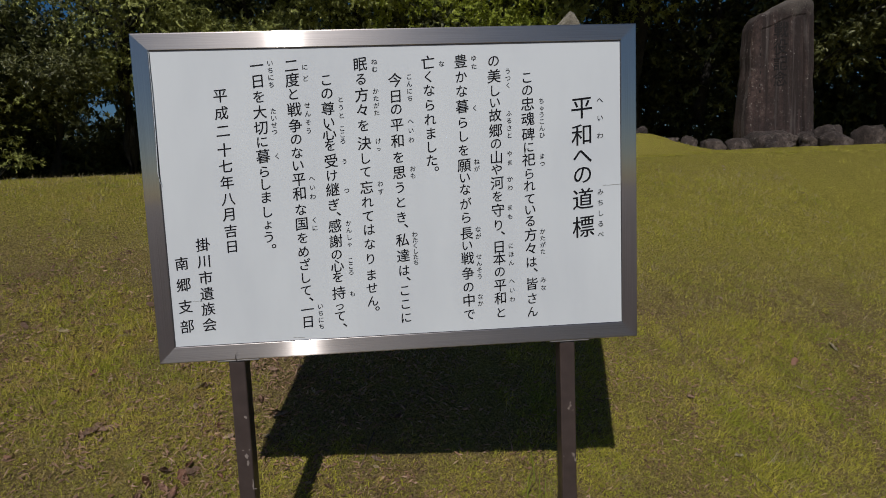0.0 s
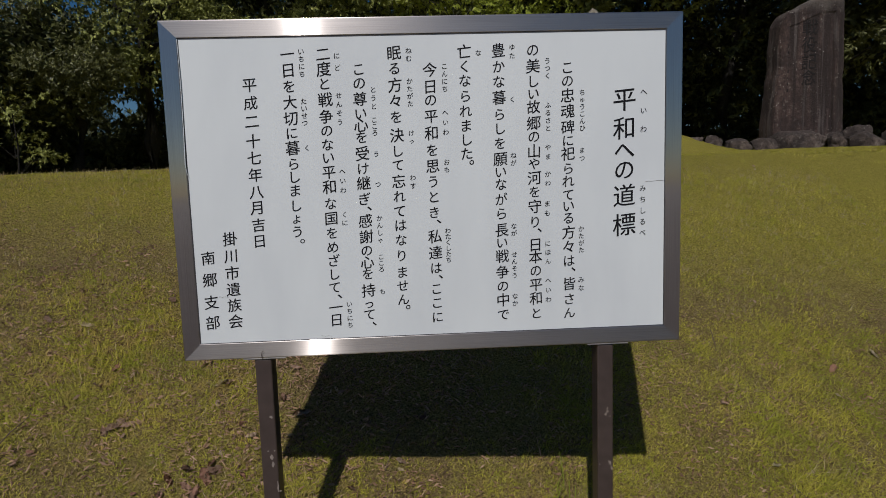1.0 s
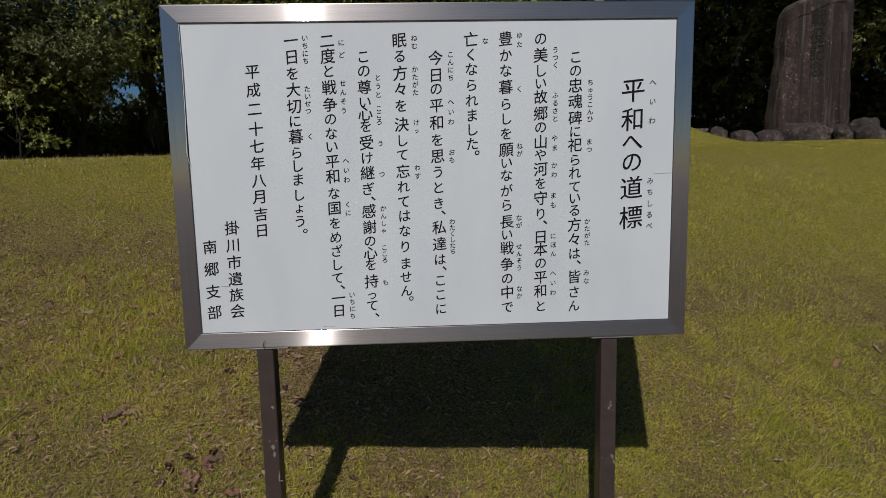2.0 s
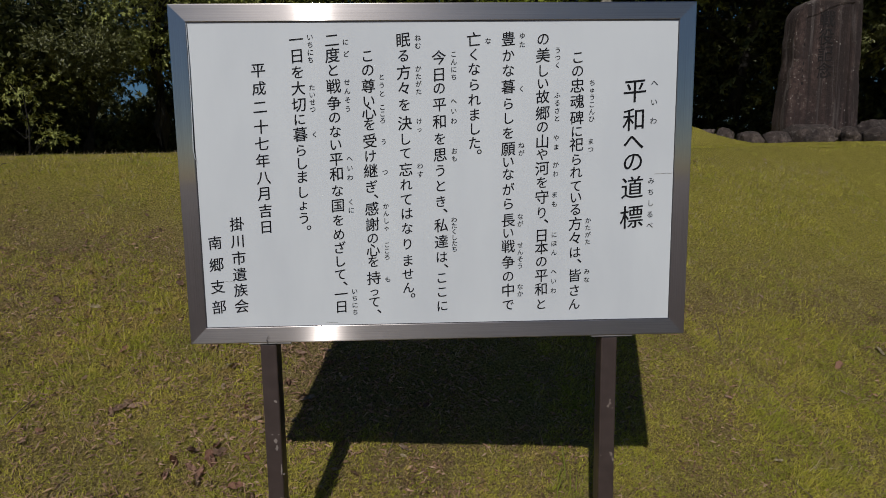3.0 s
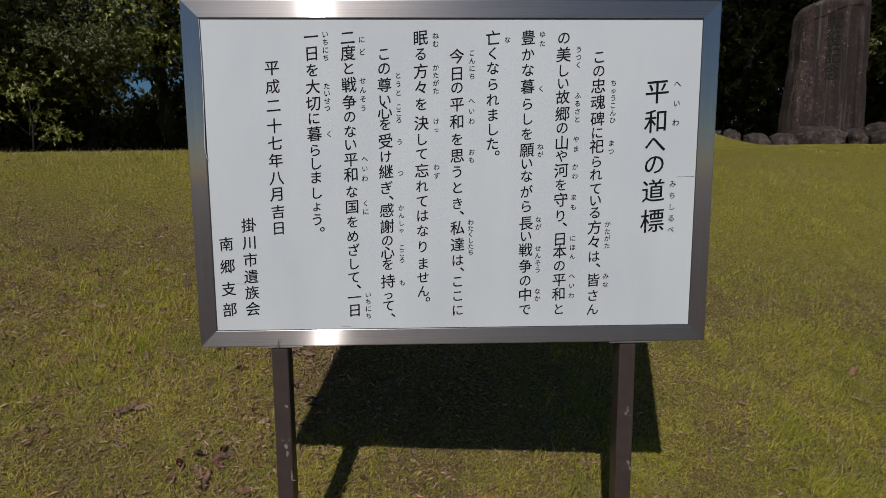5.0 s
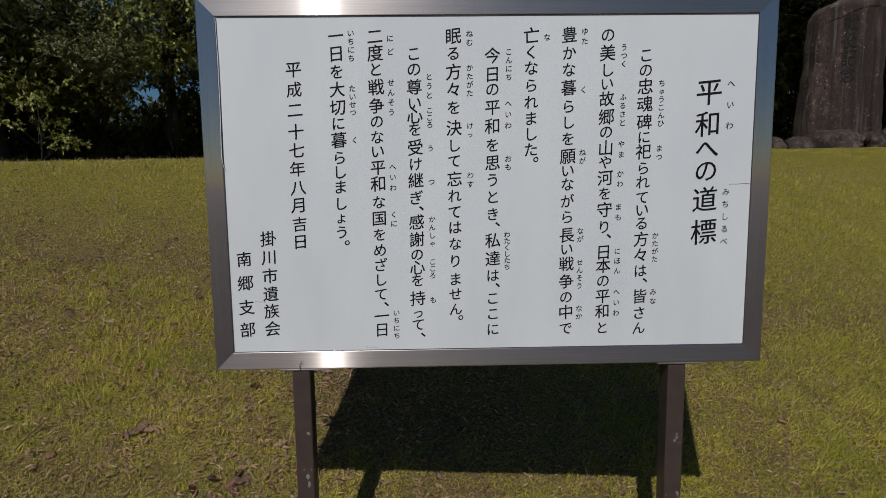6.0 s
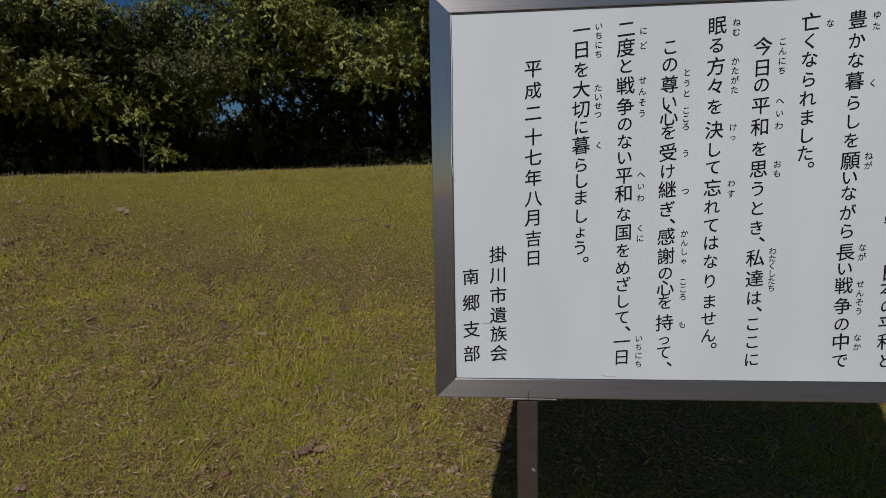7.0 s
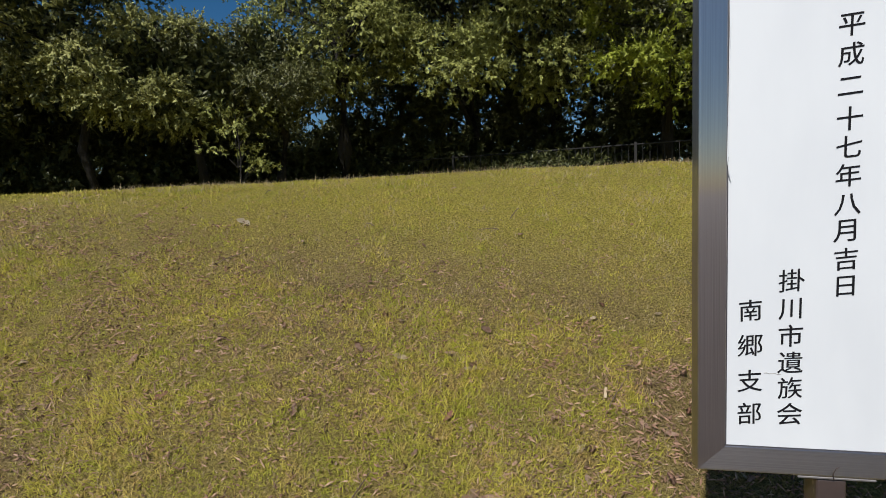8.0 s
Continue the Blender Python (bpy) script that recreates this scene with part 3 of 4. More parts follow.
    ruby("ねが", 0.193, 1.036, 1.019)
    ruby("なが", 0.191, 0.872, 0.855)
    ruby("せんそう", 0.191, 0.805, 0.755)
    ruby("なか", 0.191, 0.705, 0.688)
    ruby("うつく", 0.275, 1.247, 1.214)
    ruby("ふるさと", 0.275, 1.148, 1.096)
    ruby("やま", 0.274, 1.052, 1.031)
    ruby("かわ", 0.273, 0.991, 0.970)
    ruby("まも", 0.271, 0.922, 0.900)
    ruby("にほん", 0.271, 0.828, 0.786)
    ruby("へいわ", 0.271, 0.740, 0.694)
    ruby("ちゅうこんひ", 0.355, 1.175, 1.094)
    ruby("まつ", 0.354, 1.043, 1.025)
    ruby("かたがた", 0.351, 0.860, 0.810)
    ruby("みな", 0.350, 0.739, 0.719)
    ruby("へいわ", 0.499, 1.173, 1.088, 0.0185)
    ruby("みちしるべ", 0.498, 0.951, 0.846, 0.0185)
    fibre = [(-0.4085, -0.004, 0.579), (-0.4105, -0.0065, 0.590), (-0.408, -0.0085, 0.598), (-0.4035, -0.0085, 0.601)]
    part("wire_end", tube(bmesh.new(), fibre, [0.0008, 0.0007, 0.0006, 0.0004], 5), POST, sign, "thin bent end of wire")
    edge = [(-IW + 0.0012, -0.0032, 1.31), (-IW + 0.0022, -0.0036, 1.22), (-IW + 0.0012, -0.0042, 1.12), (-IW - 0.0004, -0.0060, 1.035), (-IW + 0.0018, -0.0050, 1.016), (-IW + 0.0048, -0.0020, 1.006)]
    part("film_edge", tube(bmesh.new(), edge, [0.0007, 0.0009, 0.0008, 0.0009, 0.0007, 0.0004], 5), BOARD, panel, "loose curling edge of the white film")
    # creases in the film
    for x0, x1, z, t in ((0.505, 0.549, 0.9665, 0.002), (-0.270, -0.243, 0.6285, -0.001), (-0.50, -0.478, 0.731, -0.001)):
        bm = bmesh.new()
        pts = [(x0 + (x1 - x0) * i / 6, -0.0004, z + t * i / 6 + 0.0006 * math.sin(i * 2.1)) for i in range(7)]
        tube(bm, pts, [0.0005] * 7, 4)
        part("crease", bm, SCRATCH, panel)
    return sign


build_signboard()


# ---- memorial stones and boulders ----
def slab(name, label, place, rows, top, depth, mat, seed, panel=None):
    """An upright natural slab. rows: (height share, left, right); top: height over its width; panel: sunk border share."""
    thing = tagged(new(name), label, "memorial stone")
    thing.location = place
    nu, nv = 54, 84
    hs, ls, rs = zip(*rows)
    tu, tz = zip(*top)
    v, idx = [], {}
    for face in (0, 1):
        for j in range(nv + 1):
            t = j / nv
            a, b = float(np.interp(t, hs, ls)), float(np.interp(t, hs, rs))
            for i in range(nu + 1):
                u = i / nu
                x, z = a + (b - a) * u, t * float(np.interp(u, tu, tz))
                edge = min(u, 1 - u, 1 - t) * 2
                rim = max(0.0, 1 - edge / 0.07) ** 2
                n1 = noise.noise(Vector((x * 2 + seed, z * 2, face * 5))) * 0.012 + noise.noise(Vector((x * 9 + seed, z * 9, face * 5))) * 0.004 + noise.noise(Vector((x * 26 + seed, z * 18, face * 5))) * 0.003
                y = (-depth / 2 + rim * 0.06 + n1) if face == 0 else (depth / 2 - rim * 0.06 - n1)
                if panel and face == 0 and panel < u < 0.80 and 0.075 < t < 0.87:
                    y += 0.013 - n1 * 0.8
                # the cut edge round the sunk field
                rim_cut = panel and face == 0 and ((0.075 < t < 0.87 and min(abs(u - panel), abs(u - 0.80)) < 0.0095) or (panel < u < 0.80 and abs(t - 0.075) < 0.0062))
                if rim_cut:
                    y += 0.014
                if panel and face == 0 and u > 0.82:
                    y += (u - 0.82) * 0.25
                x += noise.noise(Vector((seed, z * 5, u * 2))) * 0.016
                z += noise.noise(Vector((seed + 3, x * 5, u))) * 0.02 * t
                idx[face, i, j] = len(v)
                v.append((x, y, z))
    f = []
    for j in range(nv):
        for i in range(nu):
            f.append((idx[0, i, j], idx[0, i + 1, j], idx[0, i + 1, j + 1], idx[0, i, j + 1]))
            f.append((idx[1, i + 1, j], idx[1, i, j], idx[1, i, j + 1], idx[1, i + 1, j + 1]))
        f.append((idx[1, 0, j], idx[0, 0, j], idx[0, 0, j + 1], idx[1, 0, j + 1]))
        f.append((idx[0, nu, j], idx[1, nu, j], idx[1, nu, j + 1], idx[0, nu, j + 1]))
    for i in range(nu):
        f.append((idx[0, i, nv], idx[0, i + 1, nv], idx[1, i + 1, nv], idx[1, i, nv]))
        f.append((idx[1, i, 0], idx[1, i + 1, 0], idx[0, i + 1, 0], idx[0, i, 0]))
    put("slab", array_mesh("slab", v, f, False), mat, thing)
    return thing


stele = slab("memorial_stone", "tall dark weathered memorial stone with carved characters among boulders", (5.36, 6.62, 1.42),
             [(0.0, -0.41, 0.645), (0.13, -0.43, 0.64), (0.28, -0.415, 0.63), (0.55, -0.355, 0.615), (0.85, -0.335, 0.60), (0.95, -0.315, 0.595), (1.0, -0.28, 0.58)],
             [(0.0, 1.74), (0.08, 1.83), (0.5, 1.99), (0.66, 2.06), (0.9, 2.06), (1.0, 2.01)], 0.36, STELE, 3.0, 0.13)
# flat dark shapes in front of the slab paint the shade of carved grooves
for ch, z in (("戰", 1.60), ("役", 1.37), ("記", 1.145), ("念", 0.925)):
    lettering("carved_character", ch, 0.07, [z], 0.225, stele, GROOVE_SHADE, -0.1725, "flat dark character standing in for a shaded carving")
for k in range(9):
    bm = box(bmesh.new(), -0.235, -0.225 + 0.006 * (k % 3), -0.1725, -0.150, 1.42 - 0.085 * k, 1.455 - 0.085 * k + 0.008 * (k % 2), 0.003, 1)
    part("carved_mark", bm, GROOVE_SHADE, stele)

slab("memorial_stone", "pale memorial stone with a pointed top standing behind the notice board", (2.62, 7.2, 1.35),
     [(0.0, -0.62, 0.62), (0.5, -0.56, 0.55), (0.85, -0.40, 0.26), (0.95, -0.22, 0.14), (1.0, -0.12, 0.10)],
     [(0.0, 2.06), (0.5, 2.16), (0.75, 2.14), (1.0, 2.04)], 0.34, PALE_STONE, 9.0)


def boulder(x, y, z0, wx, wy, h, seed, label="dark weathered boulder set in the grass"):
    bm = bmesh.new()
    bmesh.ops.create_icosphere(bm, subdivisions=4, radius=1.0)
    rr = random.Random(seed)
    cuts = [(Vector((rr.gauss(0, 1), rr.gauss(0, 1), rr.gauss(0.2, 0.8))).normalized(), rr.uniform(0.62, 0.92)) for _ in range(12)]
    for v in bm.verts:
        d = v.co.normalized()
        k = 1 + 0.30 * noise.noise(d * 1.3 + Vector((seed, 0, 0))) + 0.20 * noise.noise(d * 2.6 + Vector((seed, 5, 0))) + 0.07 * noise.noise(d * 7 + Vector((seed, 9, 0)))
        q = d * k
        # broken faces
        for face, far in cuts:
            over = q.dot(face) - far
            if over > 0:
                q -= face * over * 0.92
        q *= 1 + 0.05 * noise.noise(d * 9 + Vector((seed, 2, 0))) + 0.035 * noise.noise(d * 19 + Vector((seed, 4, 0)))
        q.z = min(q.z, 0.72 + 0.12 * noise.noise(d * 2 + Vector((0, seed, 0))))
        q.y = max(q.y, -0.80)
        v.co = Vector((q.x * wx / 2, q.y * wy / 2, (q.z + 0.45) * h / 1.2 - 0.04))
    ob = part("boulder", bm, ROCK, None, "", pose(x, y, z0, 0, 0, 0), True)
    return tagged(ob, label, "boulder", "boulders round the memorial stone")


for x, y, z0, wx, wy, h, s in (
        (3.86, 6.02, 1.40, 0.26, 0.26, 0.20, 1), (4.15, 5.98, 1.37, 0.36, 0.30, 0.18, 2), (4.52, 5.98, 1.36, 0.44, 0.32, 0.19, 3),
        (5.08, 6.22, 1.38, 0.86, 0.62, 0.27, 4), (5.02, 5.86, 1.34, 0.52, 0.34, 0.13, 5), (5.50, 5.98, 1.39, 0.27, 0.28, 0.19, 6),
        (5.86, 5.92, 1.35, 0.44, 0.34, 0.23, 7), (6.02, 6.25, 1.40, 0.52, 0.42, 0.30, 8), (6.42, 6.05, 1.37, 0.50, 0.44, 0.28, 9),
        (6.88, 6.0, 1.35, 0.46, 0.4, 0.25, 10), (5.62, 6.22, 1.38, 0.42, 0.34, 0.24, 12)):
    boulder(x, y, z0, wx * 0.9, wy, h, s * 3.7)
boulder(3.50, 5.95, 1.44, 0.42, 0.4, 0.14, 50.3, "low grey boulder half grown over by the lawn")
boulder(3.62, 7.0, 1.34, 0.28, 0.3, 0.50, 61.0, "narrow dark boulder behind the notice board")


# ---- fence behind the bank ----
def build_fence():
    fence = tagged(new("fence"), "grey metal railing with upright bars in front of the trees", "fence")
    a, b = Vector((-8.6, 12.7, 0)), Vector((3.6, 9.55, 0))
    length = (b - a).length
    ang = math.degrees(math.atan2(b.y - a.y, b.x - a.x))
    fence.matrix_basis = pose(a.x, a.y, 0.80, 0, 0, ang)
    for z in (0.14, 1.08):
        bm = box(bmesh.new(), 0, length, -0.02, 0.02, z, z + 0.026, 0.005, 1)
        part("rail", bm, FENCE, fence)
    post = mesh_of("post", box(bmesh.new(), -0.028, 0.028, -0.028, 0.028, -0.6, 1.135, 0.006, 1))
    bar = mesh_of("bar", box(bmesh.new(), -0.0065, 0.0065, -0.0065, 0.0065, 0.16, 1.085, 0.0015, 1))
    n = int(length / 0.125)
    for i in range(n + 1):
        x = length * i / n
        if i % 15 == 0:
            put("post", post, FENCE, fence, "", pose(x, 0, 0))
        else:
            put("bar", bar, FENCE, fence, "", pose(x, 0, 0))


build_fence()


# ---- trees ----
def leaves(p, way, nrm, ln):
    """Folded leaf blades from their feet, directions, upper sides and lengths."""
    n = len(p)
    way = way / (np.linalg.norm(way, axis=1)[:, None] + 1e-6)
    side = np.cross(way, nrm)
    side /= np.linalg.norm(side, axis=1)[:, None] + 1e-6
    nrm = np.cross(side, way)
    ln = ln[:, None]
    wd = ln * 0.21
    v = np.stack([p, p + way * ln * 0.45 + side * wd - nrm * wd * 0.25, p + way * ln, p + way * ln * 0.45 - side * wd - nrm * wd * 0.25], 1).reshape(-1, 3)
    k = np.arange(n)[:, None] * 4
    return v, np.concatenate([k + np.array([[0, 1, 2]]), k + np.array([[0, 2, 3]])])


def leaf_cloud(r, centres, sizes, sprigs, per, length, flat=0.6, reach=0.26):
    """Drooping sprigs on the upper and outer side of every bough, each with leaves set round it."""
    c, s = np.repeat(centres, sprigs, 0), np.repeat(sizes, sprigs)
    out = c * np.array([1, 1, 0])
    out = out / (np.linalg.norm(out, axis=1)[:, None] + 0.3)
    d = r.normal(0, 1, (len(c), 3)) + out * 0.5 + np.array([0, 0, 0.75])
    d /= np.linalg.norm(d, axis=1)[:, None]
    t = c + d * (s * r.uniform(0.55, 1.1, len(c)))[:, None] * np.array([1, 1, flat])
    axis = d * 0.8 + r.normal(0, 0.35, (len(c), 3)) + np.array([0, 0, -0.25])
    axis /= np.linalg.norm(axis, axis=1)[:, None]
    run = reach * r.uniform(0.5, 1.2, len(c))
    t, axis, d, run = np.repeat(t, per, 0), np.repeat(axis, per, 0), np.repeat(d, per, 0), np.repeat(run, per)
    n = len(t)
    p = t + axis * (run * r.uniform(0, 1, n))[:, None]
    way = axis * 0.6 + r.normal(0, 0.55, (n, 3)) + np.array([0, 0, -0.5])
    nrm = np.array([0, 0, 0.6]) + d * 0.9 + r.normal(0, 0.24, (n, 3))
    return leaves(p, way, nrm, length * (0.6 + 0.7 * r.rand(n)))


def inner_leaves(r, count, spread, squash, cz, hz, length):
    """Foliage in a crown's heart, behind its outer boughs, given darker leaves as shade."""
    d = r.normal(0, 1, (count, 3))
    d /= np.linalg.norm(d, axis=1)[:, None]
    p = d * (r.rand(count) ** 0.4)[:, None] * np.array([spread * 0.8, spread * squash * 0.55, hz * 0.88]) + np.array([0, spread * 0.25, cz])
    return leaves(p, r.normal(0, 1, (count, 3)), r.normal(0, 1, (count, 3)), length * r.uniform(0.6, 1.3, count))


def tree(x, y, height, spread, base, boughs, twigs, length, mat, seed, label, trunk=0.13, squash=1.0, foot=(0, 0), fill=5500, flat=0.5):
    """A broad-leaved tree: trunk, limbs, and a crown of separate leafy boughs with dark gaps between."""
    r = np.random.RandomState(seed)
    z0 = gz(x, y) - 0.1
    thing = tagged(new("tree"), label, "tree", "trees behind the bank")
    thing.location = (x, y, z0)
    bend = r.uniform(-0.25, 0.25, (4, 2))
    tp = [(foot[0], foot[1], gz(x + foot[0], y + foot[1]) - 0.1 - z0)]
    tp += [(bend[i, 0] + foot[0] * g, bend[i, 1] + foot[1] * g, height * h) for i, (h, g) in enumerate(((0.2, 0.97), (0.42, 0.85), (0.65, 0.4), (0.88, 0)))]
    bm = tube(bmesh.new(), tp, [trunk * 1.25, trunk, trunk * 0.75, trunk * 0.5, trunk * 0.2], 9)
    part("trunk", bm, BARK, thing, "", None, True)
    boughs = int(boughs * 0.85)
    sizes = r.uniform(0.30, 0.72, boughs) * min(1.3, spread / 1.9)
    cz, hz = (base + height) / 2, (height - base) / 2
    d = r.normal(0, 1, (boughs, 3))
    d /= np.linalg.norm(d, axis=1)[:, None]
    q = (0.62 + 0.38 * r.rand(boughs) ** 0.5)[:, None]
    c = d * q * np.array([spread - 0.25, (spread - 0.25) * squash, hz - 0.3]) + np.array([0, 0, cz])
    for i in range(0, boughs, 3):
        e = Vector(c[i])
        h = max(height * 0.15, min(height * 0.8, e.z - 0.5))
        at = Vector([float(np.interp(h, [p[2] for p in tp], [p[k] for p in tp])) for k in range(3)])
        m = at.lerp(e, 0.5) + Vector((0, 0, 0.15))
        part("limb", tube(bmesh.new(), [at, m, e], [trunk * 0.38, trunk * 0.24, trunk * 0.08], 6), BARK, thing, "", None, True)
    v, f = leaf_cloud(r, c, sizes, max(6, twigs // 2), 20, length, flat, 0.16 + length)
    put("crown", array_mesh("crown", v, f), mat, thing)
    # inner leaves take a darker material in place of the crown's own shade
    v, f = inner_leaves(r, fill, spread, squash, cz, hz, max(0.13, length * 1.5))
    put("inner_foliage", array_mesh("inner_foliage", v, f), FOLIAGE_D, thing, "inner leaves with shade put into their dark colour")
    return thing


EVER = "dense dark evergreen broad-leaved tree at the edge of the lawn"
GREY = "evergreen tree with large drooping grey-green leaves"
YELL = "broad-leaved tree with bright yellow-green foliage"
tree(-8.5, 6.7, 5.8, 1.5, 1.2, 40, 115, 0.068, FOLIAGE_C, 11, GREY, 0.08, 1.0, (-0.4, 1.2))
tree(-10.6, 6.2, 5.8, 2.0, 1.0, 36, 90, 0.066, FOLIAGE_C, 10, GREY)
tree(-7.3, 7.5, 3.45, 1.5, 1.2, 34, 130, 0.060, FOLIAGE_C, 12, GREY, 0.09, 1.0, (0.2, 0.9))
tree(-6.4, 8.7, 3.7, 1.6, 1.4, 34, 150, 0.052, FOLIAGE_E, 13, EVER, 0.1, 1.0, (0.1, 0.8))
tree(-5.05, 9.75, 6.3, 1.75, 1.9, 38, 140, 0.056, FOLIAGE_A, 14, EVER, 0.16)
tree(-3.1, 10.2, 8.6, 2.3, 1.75, 88, 110, 0.068, FOLIAGE_A, 15, EVER, foot=(0.1, 2.6))
tree(-0.9, 11.1, 9.0, 2.3, 1.8, 84, 110, 0.068, FOLIAGE_A, 16, EVER, foot=(0.1, 2.2))
tree(1.3, 9.9, 5.6, 1.8, 1.4, 76, 90, 0.072, FOLIAGE_B, 17, YELL, foot=(0.1, 1.6))
tree(3.0, 11.4, 9.0, 2.4, 2.6, 46, 55, 0.09, FOLIAGE_A, 18, EVER, foot=(0.1, 1.6))
tree(5.2, 10.7, 9.0, 2.4, 3.1, 42, 55, 0.09, FOLIAGE_A, 19, EVER, foot=(0.1, 1.6))
# darker leaf copy, the dim light beside the memorial stone put into its colour
tree(8.6, 9.0, 8.8, 2.1, 1.8, 48, 80, 0.075, FOLIAGE_E, 20, EVER, foot=(0.1, 1.6))
tree(9.8, 7.8, 6.8, 2.3, 2.4, 36, 55, 0.09, FOLIAGE_A, 21, EVER)
# back trees, with the shade of the wood in their leaf colour
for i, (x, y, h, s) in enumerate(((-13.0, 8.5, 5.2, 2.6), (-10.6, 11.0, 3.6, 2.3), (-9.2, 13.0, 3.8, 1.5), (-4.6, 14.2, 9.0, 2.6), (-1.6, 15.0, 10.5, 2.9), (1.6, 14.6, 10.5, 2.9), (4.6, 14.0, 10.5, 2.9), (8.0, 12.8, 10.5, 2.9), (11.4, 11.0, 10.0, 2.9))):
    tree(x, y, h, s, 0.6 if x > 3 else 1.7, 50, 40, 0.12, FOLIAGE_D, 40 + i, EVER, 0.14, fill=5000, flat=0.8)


def thicket(n, a0, a1, d0, d1, low, high, seed):
    """The undergrowth that closes the wood behind the fence, darkened in colour for shade."""
    r = np.random.RandomState(seed)
    a = r.uniform(a0, a1, n)
    d = r.uniform(d0, d1, n)
    x, y = np.sin(a) * d, np.cos(a) * d - 1.5
    lift = np.where(r.rand(n) < 0.62, np.where(x > -6, low, 2.3) * r.rand(n), np.where(x > -6, high, 3.4) * r.rand(n))
    # a few openings towards the sky between the stems
    for side, up, wide in ((-0.545, 2.6, 0.05), (-0.47, 2.2, 0.045), (-0.36, 2.5, 0.03), (-0.20, 2.7, 0.03), (-0.03, 2.2, 0.03), (0.68, 2.8, 0.02)):
        near = np.hypot((a - side) / wide, (lift - up) / 0.6) < 1
        lift = np.where(near, up - 1.4 + 0.4 * (lift - up), lift)
    z = ground_z(x, y) + lift
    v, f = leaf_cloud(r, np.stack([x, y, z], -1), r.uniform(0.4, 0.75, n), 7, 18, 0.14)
    tagged(put("thicket", array_mesh("thicket", v, f), FOLIAGE_D), "evergreen undergrowth behind the fence, its leaves darkened for shade", "undergrowth", kind="stuff")


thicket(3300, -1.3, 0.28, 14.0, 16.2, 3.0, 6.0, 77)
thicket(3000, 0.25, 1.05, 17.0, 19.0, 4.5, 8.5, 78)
# tall trees added with unseen crowns that roof the wood over and shade it
for i, (x, y) in enumerate(((-3.4, 12.4), (0.3, 12.0), (3.8, 12.2), (7.4, 11.6), (-3.0, 16.6), (0.8, 17.0), (4.6, 16.8), (8.6, 16.0))):
    tree(x, y, 11.6, 3.1, 7.4, 44, 14, 0.36, FOLIAGE_A, 60 + i, "tall evergreen tree, its unseen high crown added to shade the wood", 0.12, foot=(0.4, 2.6), fill=1500, flat=0.8)
# tall trees round the memorial stone, unseen crowns added to shade the wood there
tree(4.0, 7.0, 9.6, 3.0, 5.3, 84, 40, 0.15, FOLIAGE_A, 71, "tall evergreen tree, its unseen crown added for shade behind the memorial stone", 0.26, 0.8, (1.6, 5.0), 8000)
tree(9.0, 6.8, 9.6, 2.6, 5.2, 60, 40, 0.15, FOLIAGE_A, 72, "tall evergreen tree, its unseen crown added for shade beside the memorial stone", 0.26, 0.8, (1.4, 0.4), 8000)


def shrub(x, y, height, seed):
    r = np.random.RandomState(seed)
    thing = tagged(new("shrub"), "young shrub with flat layers of sunlit yellow-green leaves", "shrub")
    thing.location = (x, y, gz(x, y) - 0.05)
    centres = []
    for k in range(4):
        h = height * (0.36 + 0.18 * k)
        for j in range(3):
            a = r.uniform(0, 6.28)
            reach = 0.44 * (1.1 - 0.1 * k) * r.uniform(0.5, 1)
            e = (math.cos(a) * reach, math.sin(a) * reach, h + 0.08)
            centres.append(e)
            part("branch", tube(bmesh.new(), [(0, 0, h - 0.2), (e[0] * 0.5, e[1] * 0.5, h), e], [0.005, 0.004, 0.002], 5), BARK, thing)
    part("trunk", tube(bmesh.new(), [(0, 0, 0), (0.04, 0.02, height * 0.5), (0, 0, height)], [0.017, 0.013, 0.004], 7), BARK, thing)
    v, f = leaf_cloud(r, np.array(centres), np.full(len(centres), 0.21), 10, 14, 0.05, 0.16, 0.12)
    put("crown", array_mesh("crown", v, f), FOLIAGE_A, thing)


shrub(-5.4, 6.6, 1.45, 90)


def bush(x, y, wide, height, seed):
    """A low dark bush in front of the railing, added where shade hides it."""
    r = np.random.RandomState(seed)
    thing = tagged(new("bush"), "added low dark bush standing in for shade along the railing", "bush", "bushes along the railing")
    thing.location = (x, y, gz(x, y) - 0.05)
    k = int(34 * wide)
    c = np.stack([r.uniform(-wide / 2, wide / 2, k), r.normal(0, 0.12, k), height * r.uniform(0.1, 0.8, k)], -1)
    for i in range(0, k, 5):
        e = Vector(c[i])
        part("stem", tube(bmesh.new(), [(e.x * 0.7, e.y * 0.5, 0), (e.x * 0.85, e.y * 0.8, e.z * 0.5), e], [0.012, 0.009, 0.004], 5), BARK, thing)
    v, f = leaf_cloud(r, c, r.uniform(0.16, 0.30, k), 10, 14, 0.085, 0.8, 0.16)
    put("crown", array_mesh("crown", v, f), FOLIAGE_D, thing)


for i, (x, y, wide, h) in enumerate(((-2.2, 10.75, 0.9, 0.95), (-1.35, 10.5, 1.0, 1.05), (-0.55, 10.3, 0.8, 0.9), (-4.85, 11.4, 1.0, 1.2), (-5.9, 11.65, 1.3, 1.3), (-7.2, 12.0, 1.6, 1.0), (0.15, 10.15, 0.5, 0.55))):
    bush(x, y, wide, h, 130 + i)


